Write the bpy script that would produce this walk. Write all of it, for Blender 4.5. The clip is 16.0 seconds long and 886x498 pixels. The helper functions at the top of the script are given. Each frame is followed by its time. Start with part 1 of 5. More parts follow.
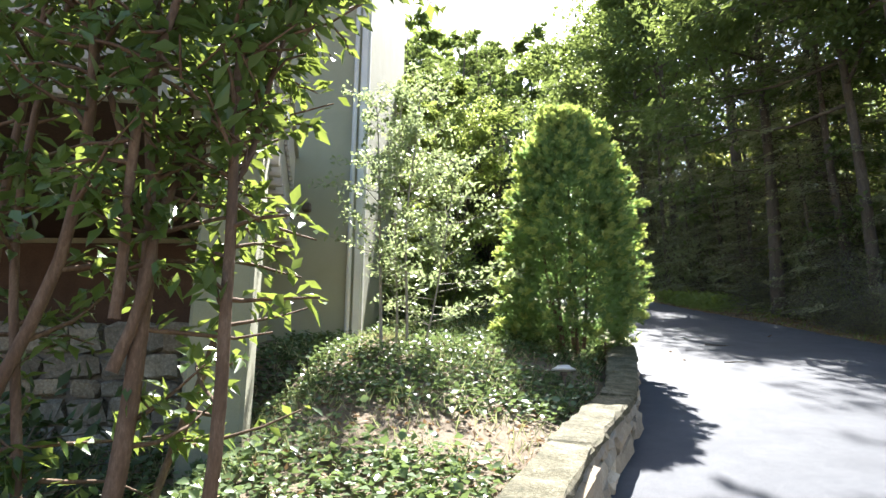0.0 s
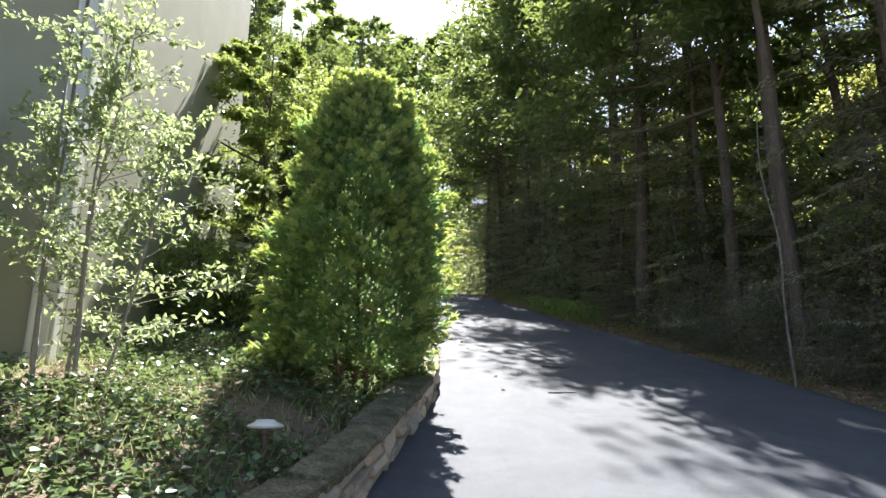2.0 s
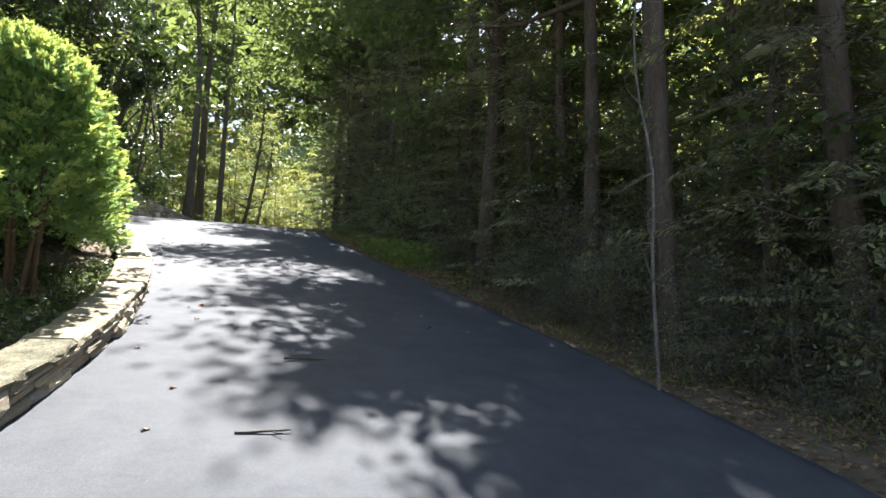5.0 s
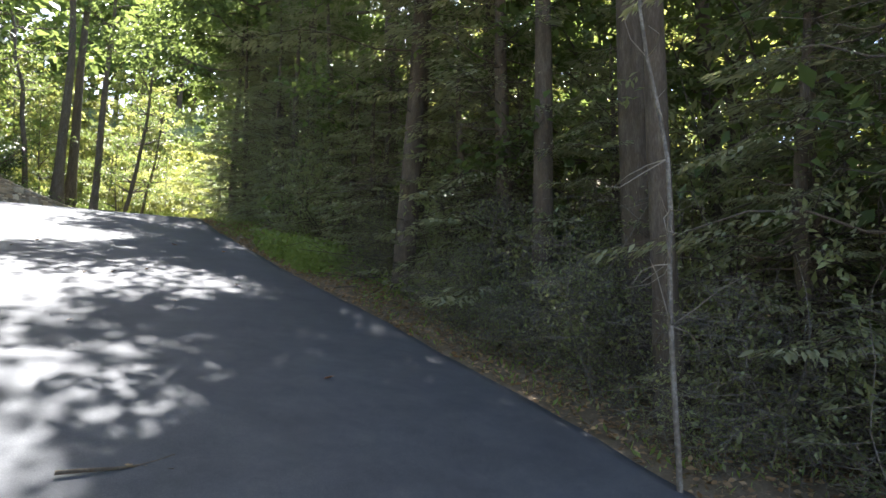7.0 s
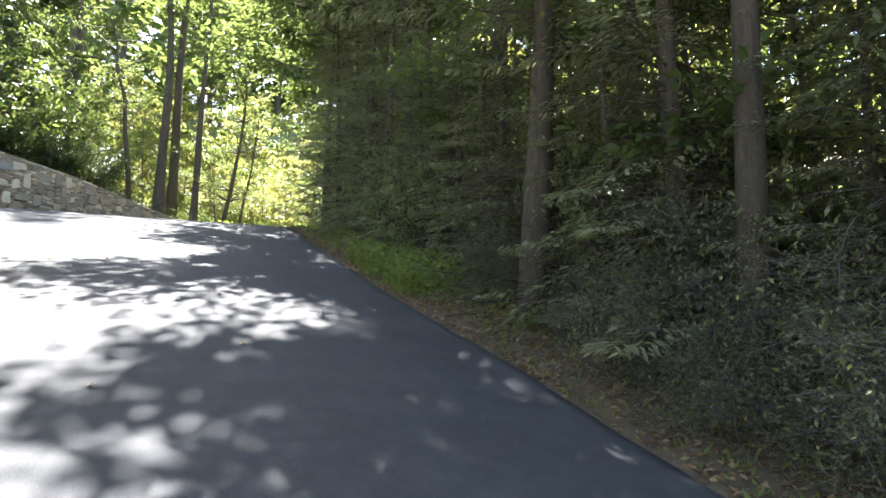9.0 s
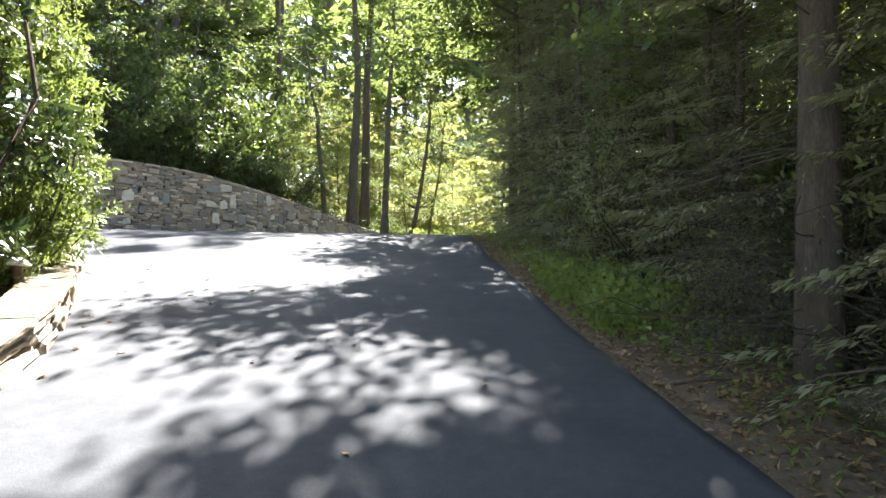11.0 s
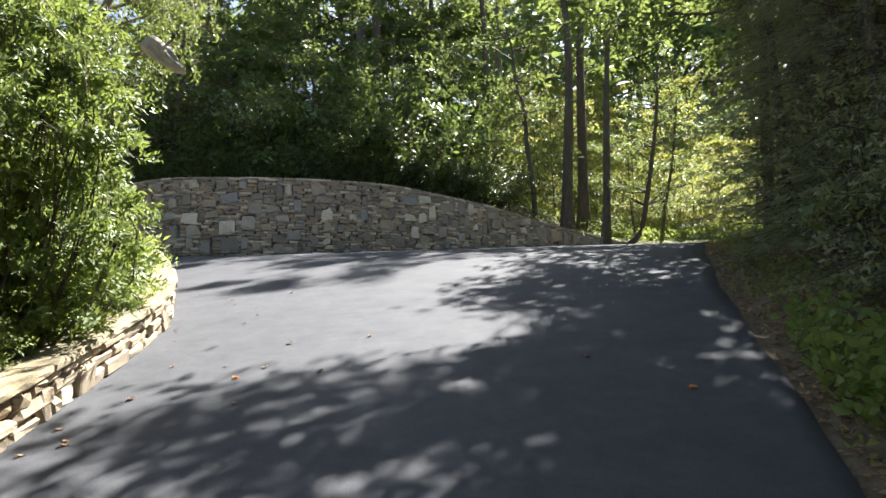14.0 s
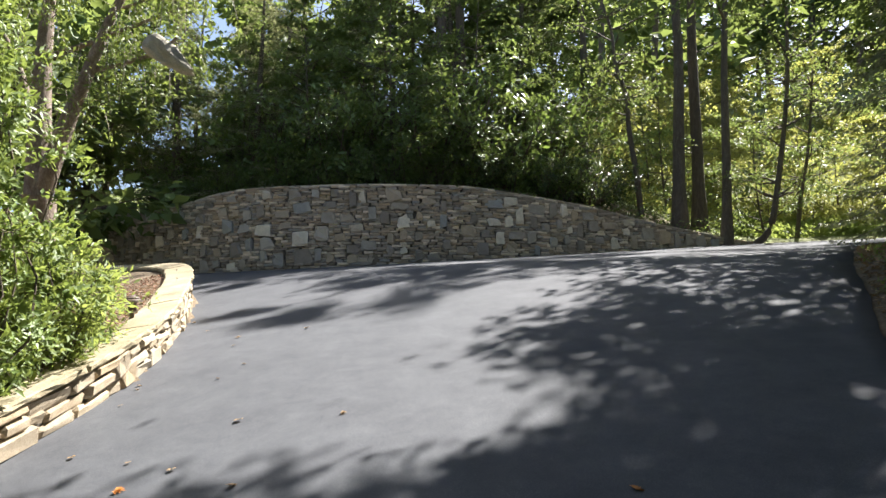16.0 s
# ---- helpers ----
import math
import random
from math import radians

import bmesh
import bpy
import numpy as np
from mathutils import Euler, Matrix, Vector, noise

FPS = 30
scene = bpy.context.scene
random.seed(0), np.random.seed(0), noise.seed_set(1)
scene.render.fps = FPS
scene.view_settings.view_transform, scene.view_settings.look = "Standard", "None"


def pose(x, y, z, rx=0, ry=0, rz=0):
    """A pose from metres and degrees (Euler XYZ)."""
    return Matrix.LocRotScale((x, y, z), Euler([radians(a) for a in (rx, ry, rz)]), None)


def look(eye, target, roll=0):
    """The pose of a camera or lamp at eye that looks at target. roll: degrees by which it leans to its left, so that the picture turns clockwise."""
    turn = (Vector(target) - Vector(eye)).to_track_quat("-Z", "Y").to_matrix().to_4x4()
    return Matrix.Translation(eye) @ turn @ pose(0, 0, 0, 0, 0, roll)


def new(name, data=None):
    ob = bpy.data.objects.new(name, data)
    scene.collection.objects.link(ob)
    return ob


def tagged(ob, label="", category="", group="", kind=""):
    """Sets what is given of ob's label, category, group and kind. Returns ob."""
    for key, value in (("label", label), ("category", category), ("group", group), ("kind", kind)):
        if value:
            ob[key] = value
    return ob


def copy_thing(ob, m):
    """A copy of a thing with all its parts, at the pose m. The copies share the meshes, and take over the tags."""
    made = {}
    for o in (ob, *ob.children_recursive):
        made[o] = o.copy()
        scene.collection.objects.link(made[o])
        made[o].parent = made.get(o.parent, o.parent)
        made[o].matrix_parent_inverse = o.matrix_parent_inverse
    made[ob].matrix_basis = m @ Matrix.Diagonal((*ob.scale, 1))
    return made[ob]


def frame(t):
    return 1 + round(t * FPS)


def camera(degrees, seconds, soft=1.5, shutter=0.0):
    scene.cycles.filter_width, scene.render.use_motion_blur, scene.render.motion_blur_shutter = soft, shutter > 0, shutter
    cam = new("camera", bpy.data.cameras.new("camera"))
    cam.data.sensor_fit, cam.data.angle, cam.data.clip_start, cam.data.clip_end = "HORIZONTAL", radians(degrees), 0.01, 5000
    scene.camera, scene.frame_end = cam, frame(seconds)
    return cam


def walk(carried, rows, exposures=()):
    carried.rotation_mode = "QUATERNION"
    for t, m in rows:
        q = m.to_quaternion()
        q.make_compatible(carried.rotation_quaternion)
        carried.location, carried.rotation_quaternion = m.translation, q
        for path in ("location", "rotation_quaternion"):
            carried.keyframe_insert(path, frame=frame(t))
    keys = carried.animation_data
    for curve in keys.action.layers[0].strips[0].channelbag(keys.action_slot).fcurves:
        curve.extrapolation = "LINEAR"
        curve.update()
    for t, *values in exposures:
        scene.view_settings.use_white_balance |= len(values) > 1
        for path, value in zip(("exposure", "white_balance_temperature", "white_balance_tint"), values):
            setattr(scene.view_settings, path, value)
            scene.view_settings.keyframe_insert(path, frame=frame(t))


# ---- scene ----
cam = camera(70.5, 16.0)
METRES, EYE, TILT, LEAN, TURN = 19.5, 1.5, 13.5, 0.9, 0.0
ROWS = [
    (0.0, 0.0, 0.0, 0.0, -0.01, 0.45, -1.07),
    (0.5, 0.0225, 0.023, 0.0022, -2.59, 0.54, -1.66),
    (1.0, 0.0449, 0.0463, 0.004, -4.66, 0.62, -2.22),
    (1.5, 0.0676, 0.0669, 0.0059, -6.54, 0.69, -2.73),
    (2.0, 0.088, 0.0907, 0.0057, -7.91, 0.47, -3.13),
    (2.5, 0.1092, 0.1161, 0.0053, -9.59, -0.49, -3.55),
    (3.0, 0.1295, 0.1433, 0.0052, -10.98, -1.78, -3.93),
    (3.5, 0.1491, 0.1737, 0.0056, -12.06, -2.63, -4.12),
    (4.0, 0.1689, 0.2009, 0.0073, -13.53, -3.13, -4.5),
    (4.5, 0.1873, 0.2297, 0.0073, -15.49, -3.89, -5.01),
    (5.0, 0.2044, 0.2582, 0.0077, -18.63, -4.88, -5.71),
    (7.5, 0.2495, 0.4008, 0.0079, -26.99, -4.88, -7.2),
    (8.0, 0.2543, 0.4284, 0.0069, -26.81, -4.83, -7.17),
    (8.5, 0.2611, 0.4574, 0.0053, -24.08, -5.17, -6.62),
    (9.0, 0.268, 0.4873, 0.0048, -18.34, -5.83, -5.37),
    (9.5, 0.2753, 0.5179, 0.004, -13.55, -6.32, -4.25),
    (10.0, 0.2841, 0.5481, 0.0052, -9.49, -6.66, -3.19),
    (12.5, 0.3217, 0.6991, 0.0068, 10.34, -7.11, 1.71),
    (13.0, 0.3285, 0.7302, 0.0078, 12.93, -7.06, 2.36),
    (13.5, 0.3339, 0.7602, 0.0085, 16.69, -6.89, 3.25),
    (14.0, 0.3358, 0.79, 0.0083, 20.73, -6.73, 4.25),
    (14.5, 0.3385, 0.8196, 0.0095, 24.95, -6.43, 5.32),
    (15.0, 0.3399, 0.8503, 0.0088, 27.27, -6.3, 5.83),
    (15.5, 0.3399, 0.88, 0.0085, 28.75, -6.16, 6.19),
    (16.0, 0.3388, 0.9096, 0.0082, 31.07, -5.94, 6.69),
]
walk(cam, [(t, pose(0, 0, EYE, TILT, LEAN, TURN) @ pose(METRES * x, METRES * y, METRES * z, 90 + pitch, roll, yaw)) for t, x, y, z, yaw, pitch, roll in ROWS],
     exposures=[(0.0, 2.62, 6150, 12), (1.5, 2.38, 6150, 12), (3.5, 2.2, 6150, 12), (5.0, 2.25, 6150, 12), (8.0, 3.25, 6250, 12), (9.5, 3.28, 6300, 12), (12.5, 2.58, 6350, 12), (16.0, 2.0, 6400, 12)])

# ---- light ----
SUN_ELEV, SUN_AZ = 52.0, 8.0  # degrees; azimuth from +y towards +x
world = bpy.data.worlds.new("sky")
scene.world = world
world.use_nodes = True
sky = world.node_tree.nodes.new("ShaderNodeTexSky")
sky.sky_type, sky.sun_disc, sky.dust_density = "NISHITA", False, 2.0
sky.sun_elevation, sky.sun_rotation = radians(SUN_ELEV), radians(SUN_AZ)
world.node_tree.links.new(sky.outputs[0], world.node_tree.nodes["Background"].inputs[0])
world.node_tree.nodes["Background"].inputs[1].default_value = 0.057
sun = new("sun", bpy.data.lights.new("sun", "SUN"))
sun.data.energy, sun.data.angle, sun.data.color = 5.0, radians(0.53), (1.0, 0.96, 0.89)
_d = Vector((math.sin(radians(SUN_AZ)) * math.cos(radians(SUN_ELEV)), math.cos(radians(SUN_AZ)) * math.cos(radians(SUN_ELEV)), math.sin(radians(SUN_ELEV))))
sun.matrix_world = look(_d * 60, (0, 0, 0))


# ---- materials ----
def material(name):
    m = bpy.data.materials.new(name)
    m.use_nodes = True
    nt = m.node_tree
    return m, nt, nt.nodes["Principled BSDF"], nt.nodes["Material Output"]


def node(nt, kind, **inputs):
    n = nt.nodes.new(kind)
    for k, v in inputs.items():
        n.inputs[k.replace("_", " ")].default_value = v
    return n


def ramp(nt, source, stops):
    r = nt.nodes.new("ShaderNodeValToRGB")
    els = r.color_ramp.elements
    while len(els) < len(stops):
        els.new(0.5)
    for e, (p, c) in zip(els, stops):
        e.position, e.color = p, (*c, 1)
    nt.links.new(source, r.inputs[0])
    return r.outputs[0]


def coords(nt):
    return nt.nodes.new("ShaderNodeNewGeometry").outputs["Position"]


def noise_fac(nt, scale, detail=4.0, rough=0.6, vec=None):
    n = node(nt, "ShaderNodeTexNoise", Scale=scale, Detail=detail, Roughness=rough)
    nt.links.new(vec if vec is not None else coords(nt), n.inputs["Vector"])
    return n.outputs["Fac"]


def mix(nt, fac, a, b, mode="MIX"):
    n = nt.nodes.new("ShaderNodeMix")
    n.data_type, n.blend_type = "RGBA", mode
    for sock, v in ((n.inputs[0], fac), (n.inputs[6], a), (n.inputs[7], b)):
        if isinstance(v, (int, float)):
            sock.default_value = v
        elif isinstance(v, tuple):
            sock.default_value = (*v, 1)
        else:
            nt.links.new(v, sock)
    return n.outputs[2]


def bump(nt, bsdf, height, strength, dist=0.02):
    b = node(nt, "ShaderNodeBump", Strength=strength, Distance=dist)
    nt.links.new(height, b.inputs["Height"])
    nt.links.new(b.outputs[0], bsdf.inputs["Normal"])


def leaf_material(name, dark, light, through_col, share=0.45, rough=0.45):
    m, nt, p, out = material(name)
    geo = nt.nodes.new("ShaderNodeNewGeometry")
    info = nt.nodes.new("ShaderNodeObjectInfo")
    col = ramp(nt, geo.outputs["Random Per Island"], [(0.0, dark), (0.75, light), (1.0, tuple(min(1, c * 1.35) for c in light))])
    big = noise_fac(nt, 0.6, 3)
    col = mix(nt, big, col, mix(nt, 0.5, col, (light[0] * 1.25, light[1] * 1.05, light[2] * 0.8)))
    hue = node(nt, "ShaderNodeHueSaturation")
    sub = nt.nodes.new("ShaderNodeMapRange")
    sub.inputs[3].default_value, sub.inputs[4].default_value = 0.75, 1.25
    nt.links.new(info.outputs["Random"], sub.inputs[0])
    nt.links.new(sub.outputs[0], hue.inputs["Value"])
    nt.links.new(col, hue.inputs["Color"])
    nt.links.new(hue.outputs[0], p.inputs["Base Color"])
    p.inputs["Roughness"].default_value = rough
    p.inputs["Specular IOR Level"].default_value = 0.4
    tr = node(nt, "ShaderNodeBsdfTranslucent")
    nt.links.new(mix(nt, geo.outputs["Random Per Island"], through_col, tuple(c * 0.6 for c in through_col)), tr.inputs["Color"])
    ms = nt.nodes.new("ShaderNodeMixShader")
    ms.inputs[0].default_value = share
    nt.links.new(p.outputs[0], ms.inputs[1])
    nt.links.new(tr.outputs[0], ms.inputs[2])
    nt.links.new(ms.outputs[0], out.inputs[0])
    return m


def rough_material(name, stops, scale, scale2, bump_str, bump_dist=0.02, rough=0.9, per_object=0.0, stretch=None, spec=0.3):
    """Noise-coloured surface with grain at two scales."""
    m, nt, p, out = material(name)
    vec = coords(nt)
    if stretch:
        mp = nt.nodes.new("ShaderNodeMapping")
        mp.inputs["Scale"].default_value = stretch
        nt.links.new(vec, mp.inputs["Vector"])
        vec = mp.outputs[0]
    a = noise_fac(nt, scale, 6, 0.65, vec)
    b = noise_fac(nt, scale2, 5, 0.7, vec)
    s = nt.nodes.new("ShaderNodeMath")
    s.operation = "MULTIPLY_ADD"
    s.inputs[1].default_value = 0.5
    h = nt.nodes.new("ShaderNodeMath")
    h.operation = "MULTIPLY"
    h.inputs[1].default_value = 0.5
    nt.links.new(b, h.inputs[0])
    nt.links.new(a, s.inputs[0])
    nt.links.new(h.outputs[0], s.inputs[2])
    col = ramp(nt, s.outputs[0], stops)
    if per_object:
        info = nt.nodes.new("ShaderNodeObjectInfo")
        geo = nt.nodes.new("ShaderNodeNewGeometry")
        add = nt.nodes.new("ShaderNodeMath")
        add.operation = "ADD"
        nt.links.new(info.outputs["Random"], add.inputs[0])
        nt.links.new(geo.outputs["Random Per Island"], add.inputs[1])
        fr = nt.nodes.new("ShaderNodeMath")
        fr.operation = "FRACT"
        nt.links.new(add.outputs[0], fr.inputs[0])
        tint = ramp(nt, fr.outputs[0], [(0.0, (0.5, 0.47, 0.44)), (0.3, (0.8, 0.77, 0.74)), (0.5, (1.0, 0.86, 0.68)), (0.66, (0.68, 0.75, 0.84)), (0.78, (1.05, 1.02, 0.96)), (0.9, (1.5, 1.47, 1.38)), (1.0, (1.7, 1.67, 1.58))])
        col = mix(nt, per_object, col, tint, "MULTIPLY")
    nt.links.new(col, p.inputs["Base Color"])
    p.inputs["Roughness"].default_value = rough
    p.inputs["Specular IOR Level"].default_value = spec
    bump(nt, p, s.outputs[0], bump_str, bump_dist)
    return m


def asphalt_material():
    m, nt, p, out = material("asphalt")
    fine = noise_fac(nt, 130, 5, 0.75)
    mid = noise_fac(nt, 9, 5, 0.6)
    wide = noise_fac(nt, 0.5, 4, 0.55)
    col = ramp(nt, wide, [(0.3, (0.066, 0.07, 0.079)), (0.7, (0.092, 0.096, 0.106))])
    col = mix(nt, 0.5, col, ramp(nt, fine, [(0.32, (0.025, 0.027, 0.032)), (0.52, (0.072, 0.075, 0.082)), (0.72, (0.24, 0.24, 0.24))]))
    col = mix(nt, 0.25, col, ramp(nt, mid, [(0.35, (0.068, 0.071, 0.078)), (0.7, (0.13, 0.133, 0.14))]))
    col = mix(nt, 1.0, col, ramp(nt, noise_fac(nt, 2.4, 6, 0.7), [(0.3, (0.82, 0.82, 0.83)), (0.7, (1.15, 1.15, 1.14))]), "MULTIPLY")
    nt.links.new(col, p.inputs["Base Color"])
    nt.links.new(ramp(nt, mid, [(0.2, (0.74, 0.74, 0.74)), (0.8, (0.88, 0.88, 0.88))]), p.inputs["Roughness"])
    p.inputs["Specular IOR Level"].default_value = 0.2
    bump(nt, p, fine, 0.6, 0.006)
    return m


ASPHALT = asphalt_material()


def ground_material():
    """Leaf-strewn soil in the woods, giving way to rough grass on the open slope beyond the bend."""
    m, nt, p, out = material("wood_floor_and_meadow")
    a, b = noise_fac(nt, 7, 6, 0.65), noise_fac(nt, 45, 5, 0.7)
    both = nt.nodes.new("ShaderNodeMath")
    both.operation = "ADD"
    nt.links.new(a, both.inputs[0])
    nt.links.new(b, both.inputs[1])
    half = nt.nodes.new("ShaderNodeMath")
    half.operation = "MULTIPLY"
    half.inputs[1].default_value = 0.5
    nt.links.new(both.outputs[0], half.inputs[0])
    soil = ramp(nt, half.outputs[0], [(0.25, (0.07, 0.055, 0.035)), (0.5, (0.17, 0.13, 0.085)), (0.7, (0.28, 0.225, 0.15))])
    grass = ramp(nt, noise_fac(nt, 1.3, 6, 0.7), [(0.3, (0.08, 0.11, 0.035)), (0.5, (0.16, 0.185, 0.065)), (0.7, (0.26, 0.26, 0.11))])
    xyz = nt.nodes.new("ShaderNodeSeparateXYZ")
    nt.links.new(coords(nt), xyz.inputs[0])
    edge = node(nt, "ShaderNodeMapRange")
    edge.inputs[1].default_value, edge.inputs[2].default_value = 43.5, 47.0
    wob = nt.nodes.new("ShaderNodeMath")
    wob.operation = "MULTIPLY_ADD"
    wob.inputs[1].default_value = 5.0
    nt.links.new(noise_fac(nt, 0.4, 3), wob.inputs[0])
    nt.links.new(xyz.outputs["Y"], wob.inputs[2])
    nt.links.new(wob.outputs[0], edge.inputs[0])
    nt.links.new(mix(nt, edge.outputs[0], soil, grass), p.inputs["Base Color"])
    p.inputs["Roughness"].default_value = 0.92
    p.inputs["Specular IOR Level"].default_value = 0.25
    bump(nt, p, half.outputs[0], 0.8, 0.04)
    return m


SOIL = ground_material()
BARK = rough_material("bark", [(0.25, (0.045, 0.036, 0.028)), (0.5, (0.12, 0.096, 0.073)), (0.75, (0.24, 0.205, 0.16))], 5, 30, 0.9, 0.03, stretch=(2.5, 2.5, 0.5))
BARK_FLAKY = rough_material("flaking_pinkish_bark", [(0.3, (0.09, 0.065, 0.05)), (0.5, (0.21, 0.165, 0.13)), (0.68, (0.4, 0.35, 0.3))], 7, 26, 0.9, 0.03, stretch=(1.5, 1.5, 0.8))
BARK_GREY = rough_material("grey_lichened_bark", [(0.3, (0.07, 0.06, 0.05)), (0.5, (0.17, 0.15, 0.125)), (0.68, (0.36, 0.345, 0.31))], 9, 30, 0.7, 0.012)
BARK_RED = rough_material("smooth_brown_bark", [(0.25, (0.05, 0.03, 0.02)), (0.5, (0.13, 0.082, 0.05)), (0.75, (0.26, 0.18, 0.12))], 8, 40, 0.6, 0.01, stretch=(2, 2, 0.6))
BARK_PALE = rough_material("pale_bark", [(0.25, (0.12, 0.1, 0.08)), (0.5, (0.28, 0.245, 0.2)), (0.75, (0.42, 0.39, 0.34))], 8, 40, 0.5, 0.01, stretch=(2, 2, 0.6))
STONE = rough_material("field_stone", [(0.25, (0.35, 0.32, 0.27)), (0.5, (0.54, 0.495, 0.425)), (0.75, (0.69, 0.645, 0.57))], 6, 60, 0.8, 0.02, per_object=1.0)
STONE_THIN = rough_material("thin_stacked_stone", [(0.25, (0.33, 0.275, 0.215)), (0.5, (0.52, 0.45, 0.365)), (0.75, (0.66, 0.59, 0.49))], 6, 60, 0.8, 0.02, per_object=0.9)
STONE_WARM = rough_material("warm_field_stone", [(0.25, (0.22, 0.18, 0.12)), (0.5, (0.4, 0.34, 0.25)), (0.75, (0.55, 0.5, 0.4))], 7, 60, 0.8, 0.02, per_object=0.6)
# field stone with the shade under the deck put into its colour
STONE_SHADE = rough_material("deck_shade_field_stone", [(0.28, (0.09, 0.085, 0.06)), (0.5, (0.22, 0.2, 0.155)), (0.72, (0.42, 0.4, 0.33))], 5, 40, 0.9, 0.03, per_object=0.7)
CAP = rough_material("sandstone_cap", [(0.3, (0.12, 0.1, 0.06)), (0.5, (0.33, 0.285, 0.185)), (0.7, (0.5, 0.45, 0.33))], 1.6, 50, 0.7, 0.015, per_object=0.3)
# mossy sandstone, darkened further so its colour carries the arborvitae's shade
MOSSY_SHADED_CAP = rough_material("mossy_shaded_sandstone_cap", [(0.34, (0.04, 0.042, 0.02)), (0.48, (0.115, 0.105, 0.06)), (0.58, (0.22, 0.195, 0.13)), (0.74, (0.42, 0.38, 0.29))], 6, 50, 0.9, 0.03, per_object=0.3)
MORTAR = rough_material("recessed_mortar", [(0.3, (0.1, 0.09, 0.075)), (0.7, (0.2, 0.18, 0.15))], 9, 60, 0.8, 0.02)
STUCCO = rough_material("beige_stucco", [(0.25, (0.235, 0.235, 0.14)), (0.5, (0.3, 0.295, 0.2)), (0.75, (0.35, 0.34, 0.245))], 1.3, 90, 0.35, 0.008)
TRIM = rough_material("painted_trim", [(0.2, (0.5, 0.49, 0.44)), (0.6, (0.62, 0.61, 0.56))], 3, 60, 0.3, 0.005, rough=0.6)
DECKWOOD = rough_material("weathered_painted_wood", [(0.2, (0.3, 0.27, 0.22)), (0.6, (0.44, 0.41, 0.35))], 3, 40, 0.5, 0.008, stretch=(1, 1, 6))
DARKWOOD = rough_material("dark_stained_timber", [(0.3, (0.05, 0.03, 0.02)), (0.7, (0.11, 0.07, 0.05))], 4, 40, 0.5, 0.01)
WEB = rough_material("silk_web", [(0.35, (0.22, 0.2, 0.155)), (0.65, (0.46, 0.43, 0.36))], 8, 60, 0.4, 0.01)
BRONZE = rough_material("weathered_bronze", [(0.3, (0.05, 0.035, 0.025)), (0.7, (0.14, 0.1, 0.07))], 12, 60, 0.4, 0.004, rough=0.5, spec=0.5)
WHITE_METAL = rough_material("chalky_white_metal", [(0.3, (0.55, 0.54, 0.5)), (0.7, (0.75, 0.74, 0.7))], 12, 60, 0.2, 0.003, rough=0.55)

L_ARB = leaf_material("arborvitae_scale", (0.1, 0.175, 0.065), (0.2, 0.31, 0.115), (0.42, 0.62, 0.19), 0.38, 0.55)
L_GLOSSY = leaf_material("glossy_evergreen_leaf", (0.04, 0.08, 0.025), (0.08, 0.14, 0.045), (0.36, 0.45, 0.075), 0.3, 0.28)
L_DARK = leaf_material("dark_evergreen_leaf", (0.022, 0.042, 0.018), (0.045, 0.075, 0.028), (0.1, 0.15, 0.03), 0.15, 0.35)
L_HOLLY = leaf_material("small_pale_leaf", (0.12, 0.17, 0.085), (0.24, 0.3, 0.16), (0.52, 0.62, 0.27), 0.38, 0.3)
L_WOOD = leaf_material("broadleaf", (0.055, 0.1, 0.035), (0.1, 0.155, 0.055), (0.32, 0.4, 0.1), 0.38, 0.5)
# lit version of the leaf: sunshine is put into its yellower, brighter colour
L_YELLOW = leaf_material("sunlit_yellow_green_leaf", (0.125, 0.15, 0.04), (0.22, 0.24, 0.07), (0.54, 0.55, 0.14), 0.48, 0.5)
L_HEM = leaf_material("hemlock_needles", (0.15, 0.17, 0.105), (0.29, 0.305, 0.19), (0.42, 0.44, 0.2), 0.4, 0.42)
L_RHODO = leaf_material("rhododendron_leaf", (0.06, 0.105, 0.04), (0.12, 0.185, 0.06), (0.3, 0.4, 0.08), 0.35, 0.38)
L_IVY = leaf_material("ivy_leaf", (0.06, 0.105, 0.05), (0.14, 0.2, 0.1), (0.28, 0.38, 0.12), 0.24, 0.2)
L_GRASS = leaf_material("grass_blade", (0.14, 0.17, 0.07), (0.33, 0.33, 0.18), (0.46, 0.5, 0.22), 0.35, 0.5)
L_SHRUB = leaf_material("dense_shrub_leaf", (0.055, 0.1, 0.03), (0.13, 0.19, 0.055), (0.38, 0.47, 0.1), 0.32, 0.5)
L_EDGE = leaf_material("small_shade_leaf", (0.13, 0.15, 0.075), (0.25, 0.28, 0.14), (0.44, 0.5, 0.18), 0.4, 0.4)
L_BRIGHT = leaf_material("fresh_green_leaf", (0.08, 0.14, 0.035), (0.15, 0.22, 0.065), (0.46, 0.54, 0.13), 0.42, 0.6)
L_MULCH = leaf_material("bark_mulch", (0.09, 0.045, 0.03), (0.26, 0.15, 0.105), (0.15, 0.08, 0.05), 0.1, 0.8)
L_ARB_TIP = leaf_material("arborvitae_new_growth", (0.24, 0.34, 0.12), (0.42, 0.5, 0.19), (0.62, 0.72, 0.17), 0.42, 0.5)
L_DRY = leaf_material("dry_leaf", (0.16, 0.1, 0.055), (0.36, 0.26, 0.15), (0.35, 0.22, 0.1), 0.25, 0.7)


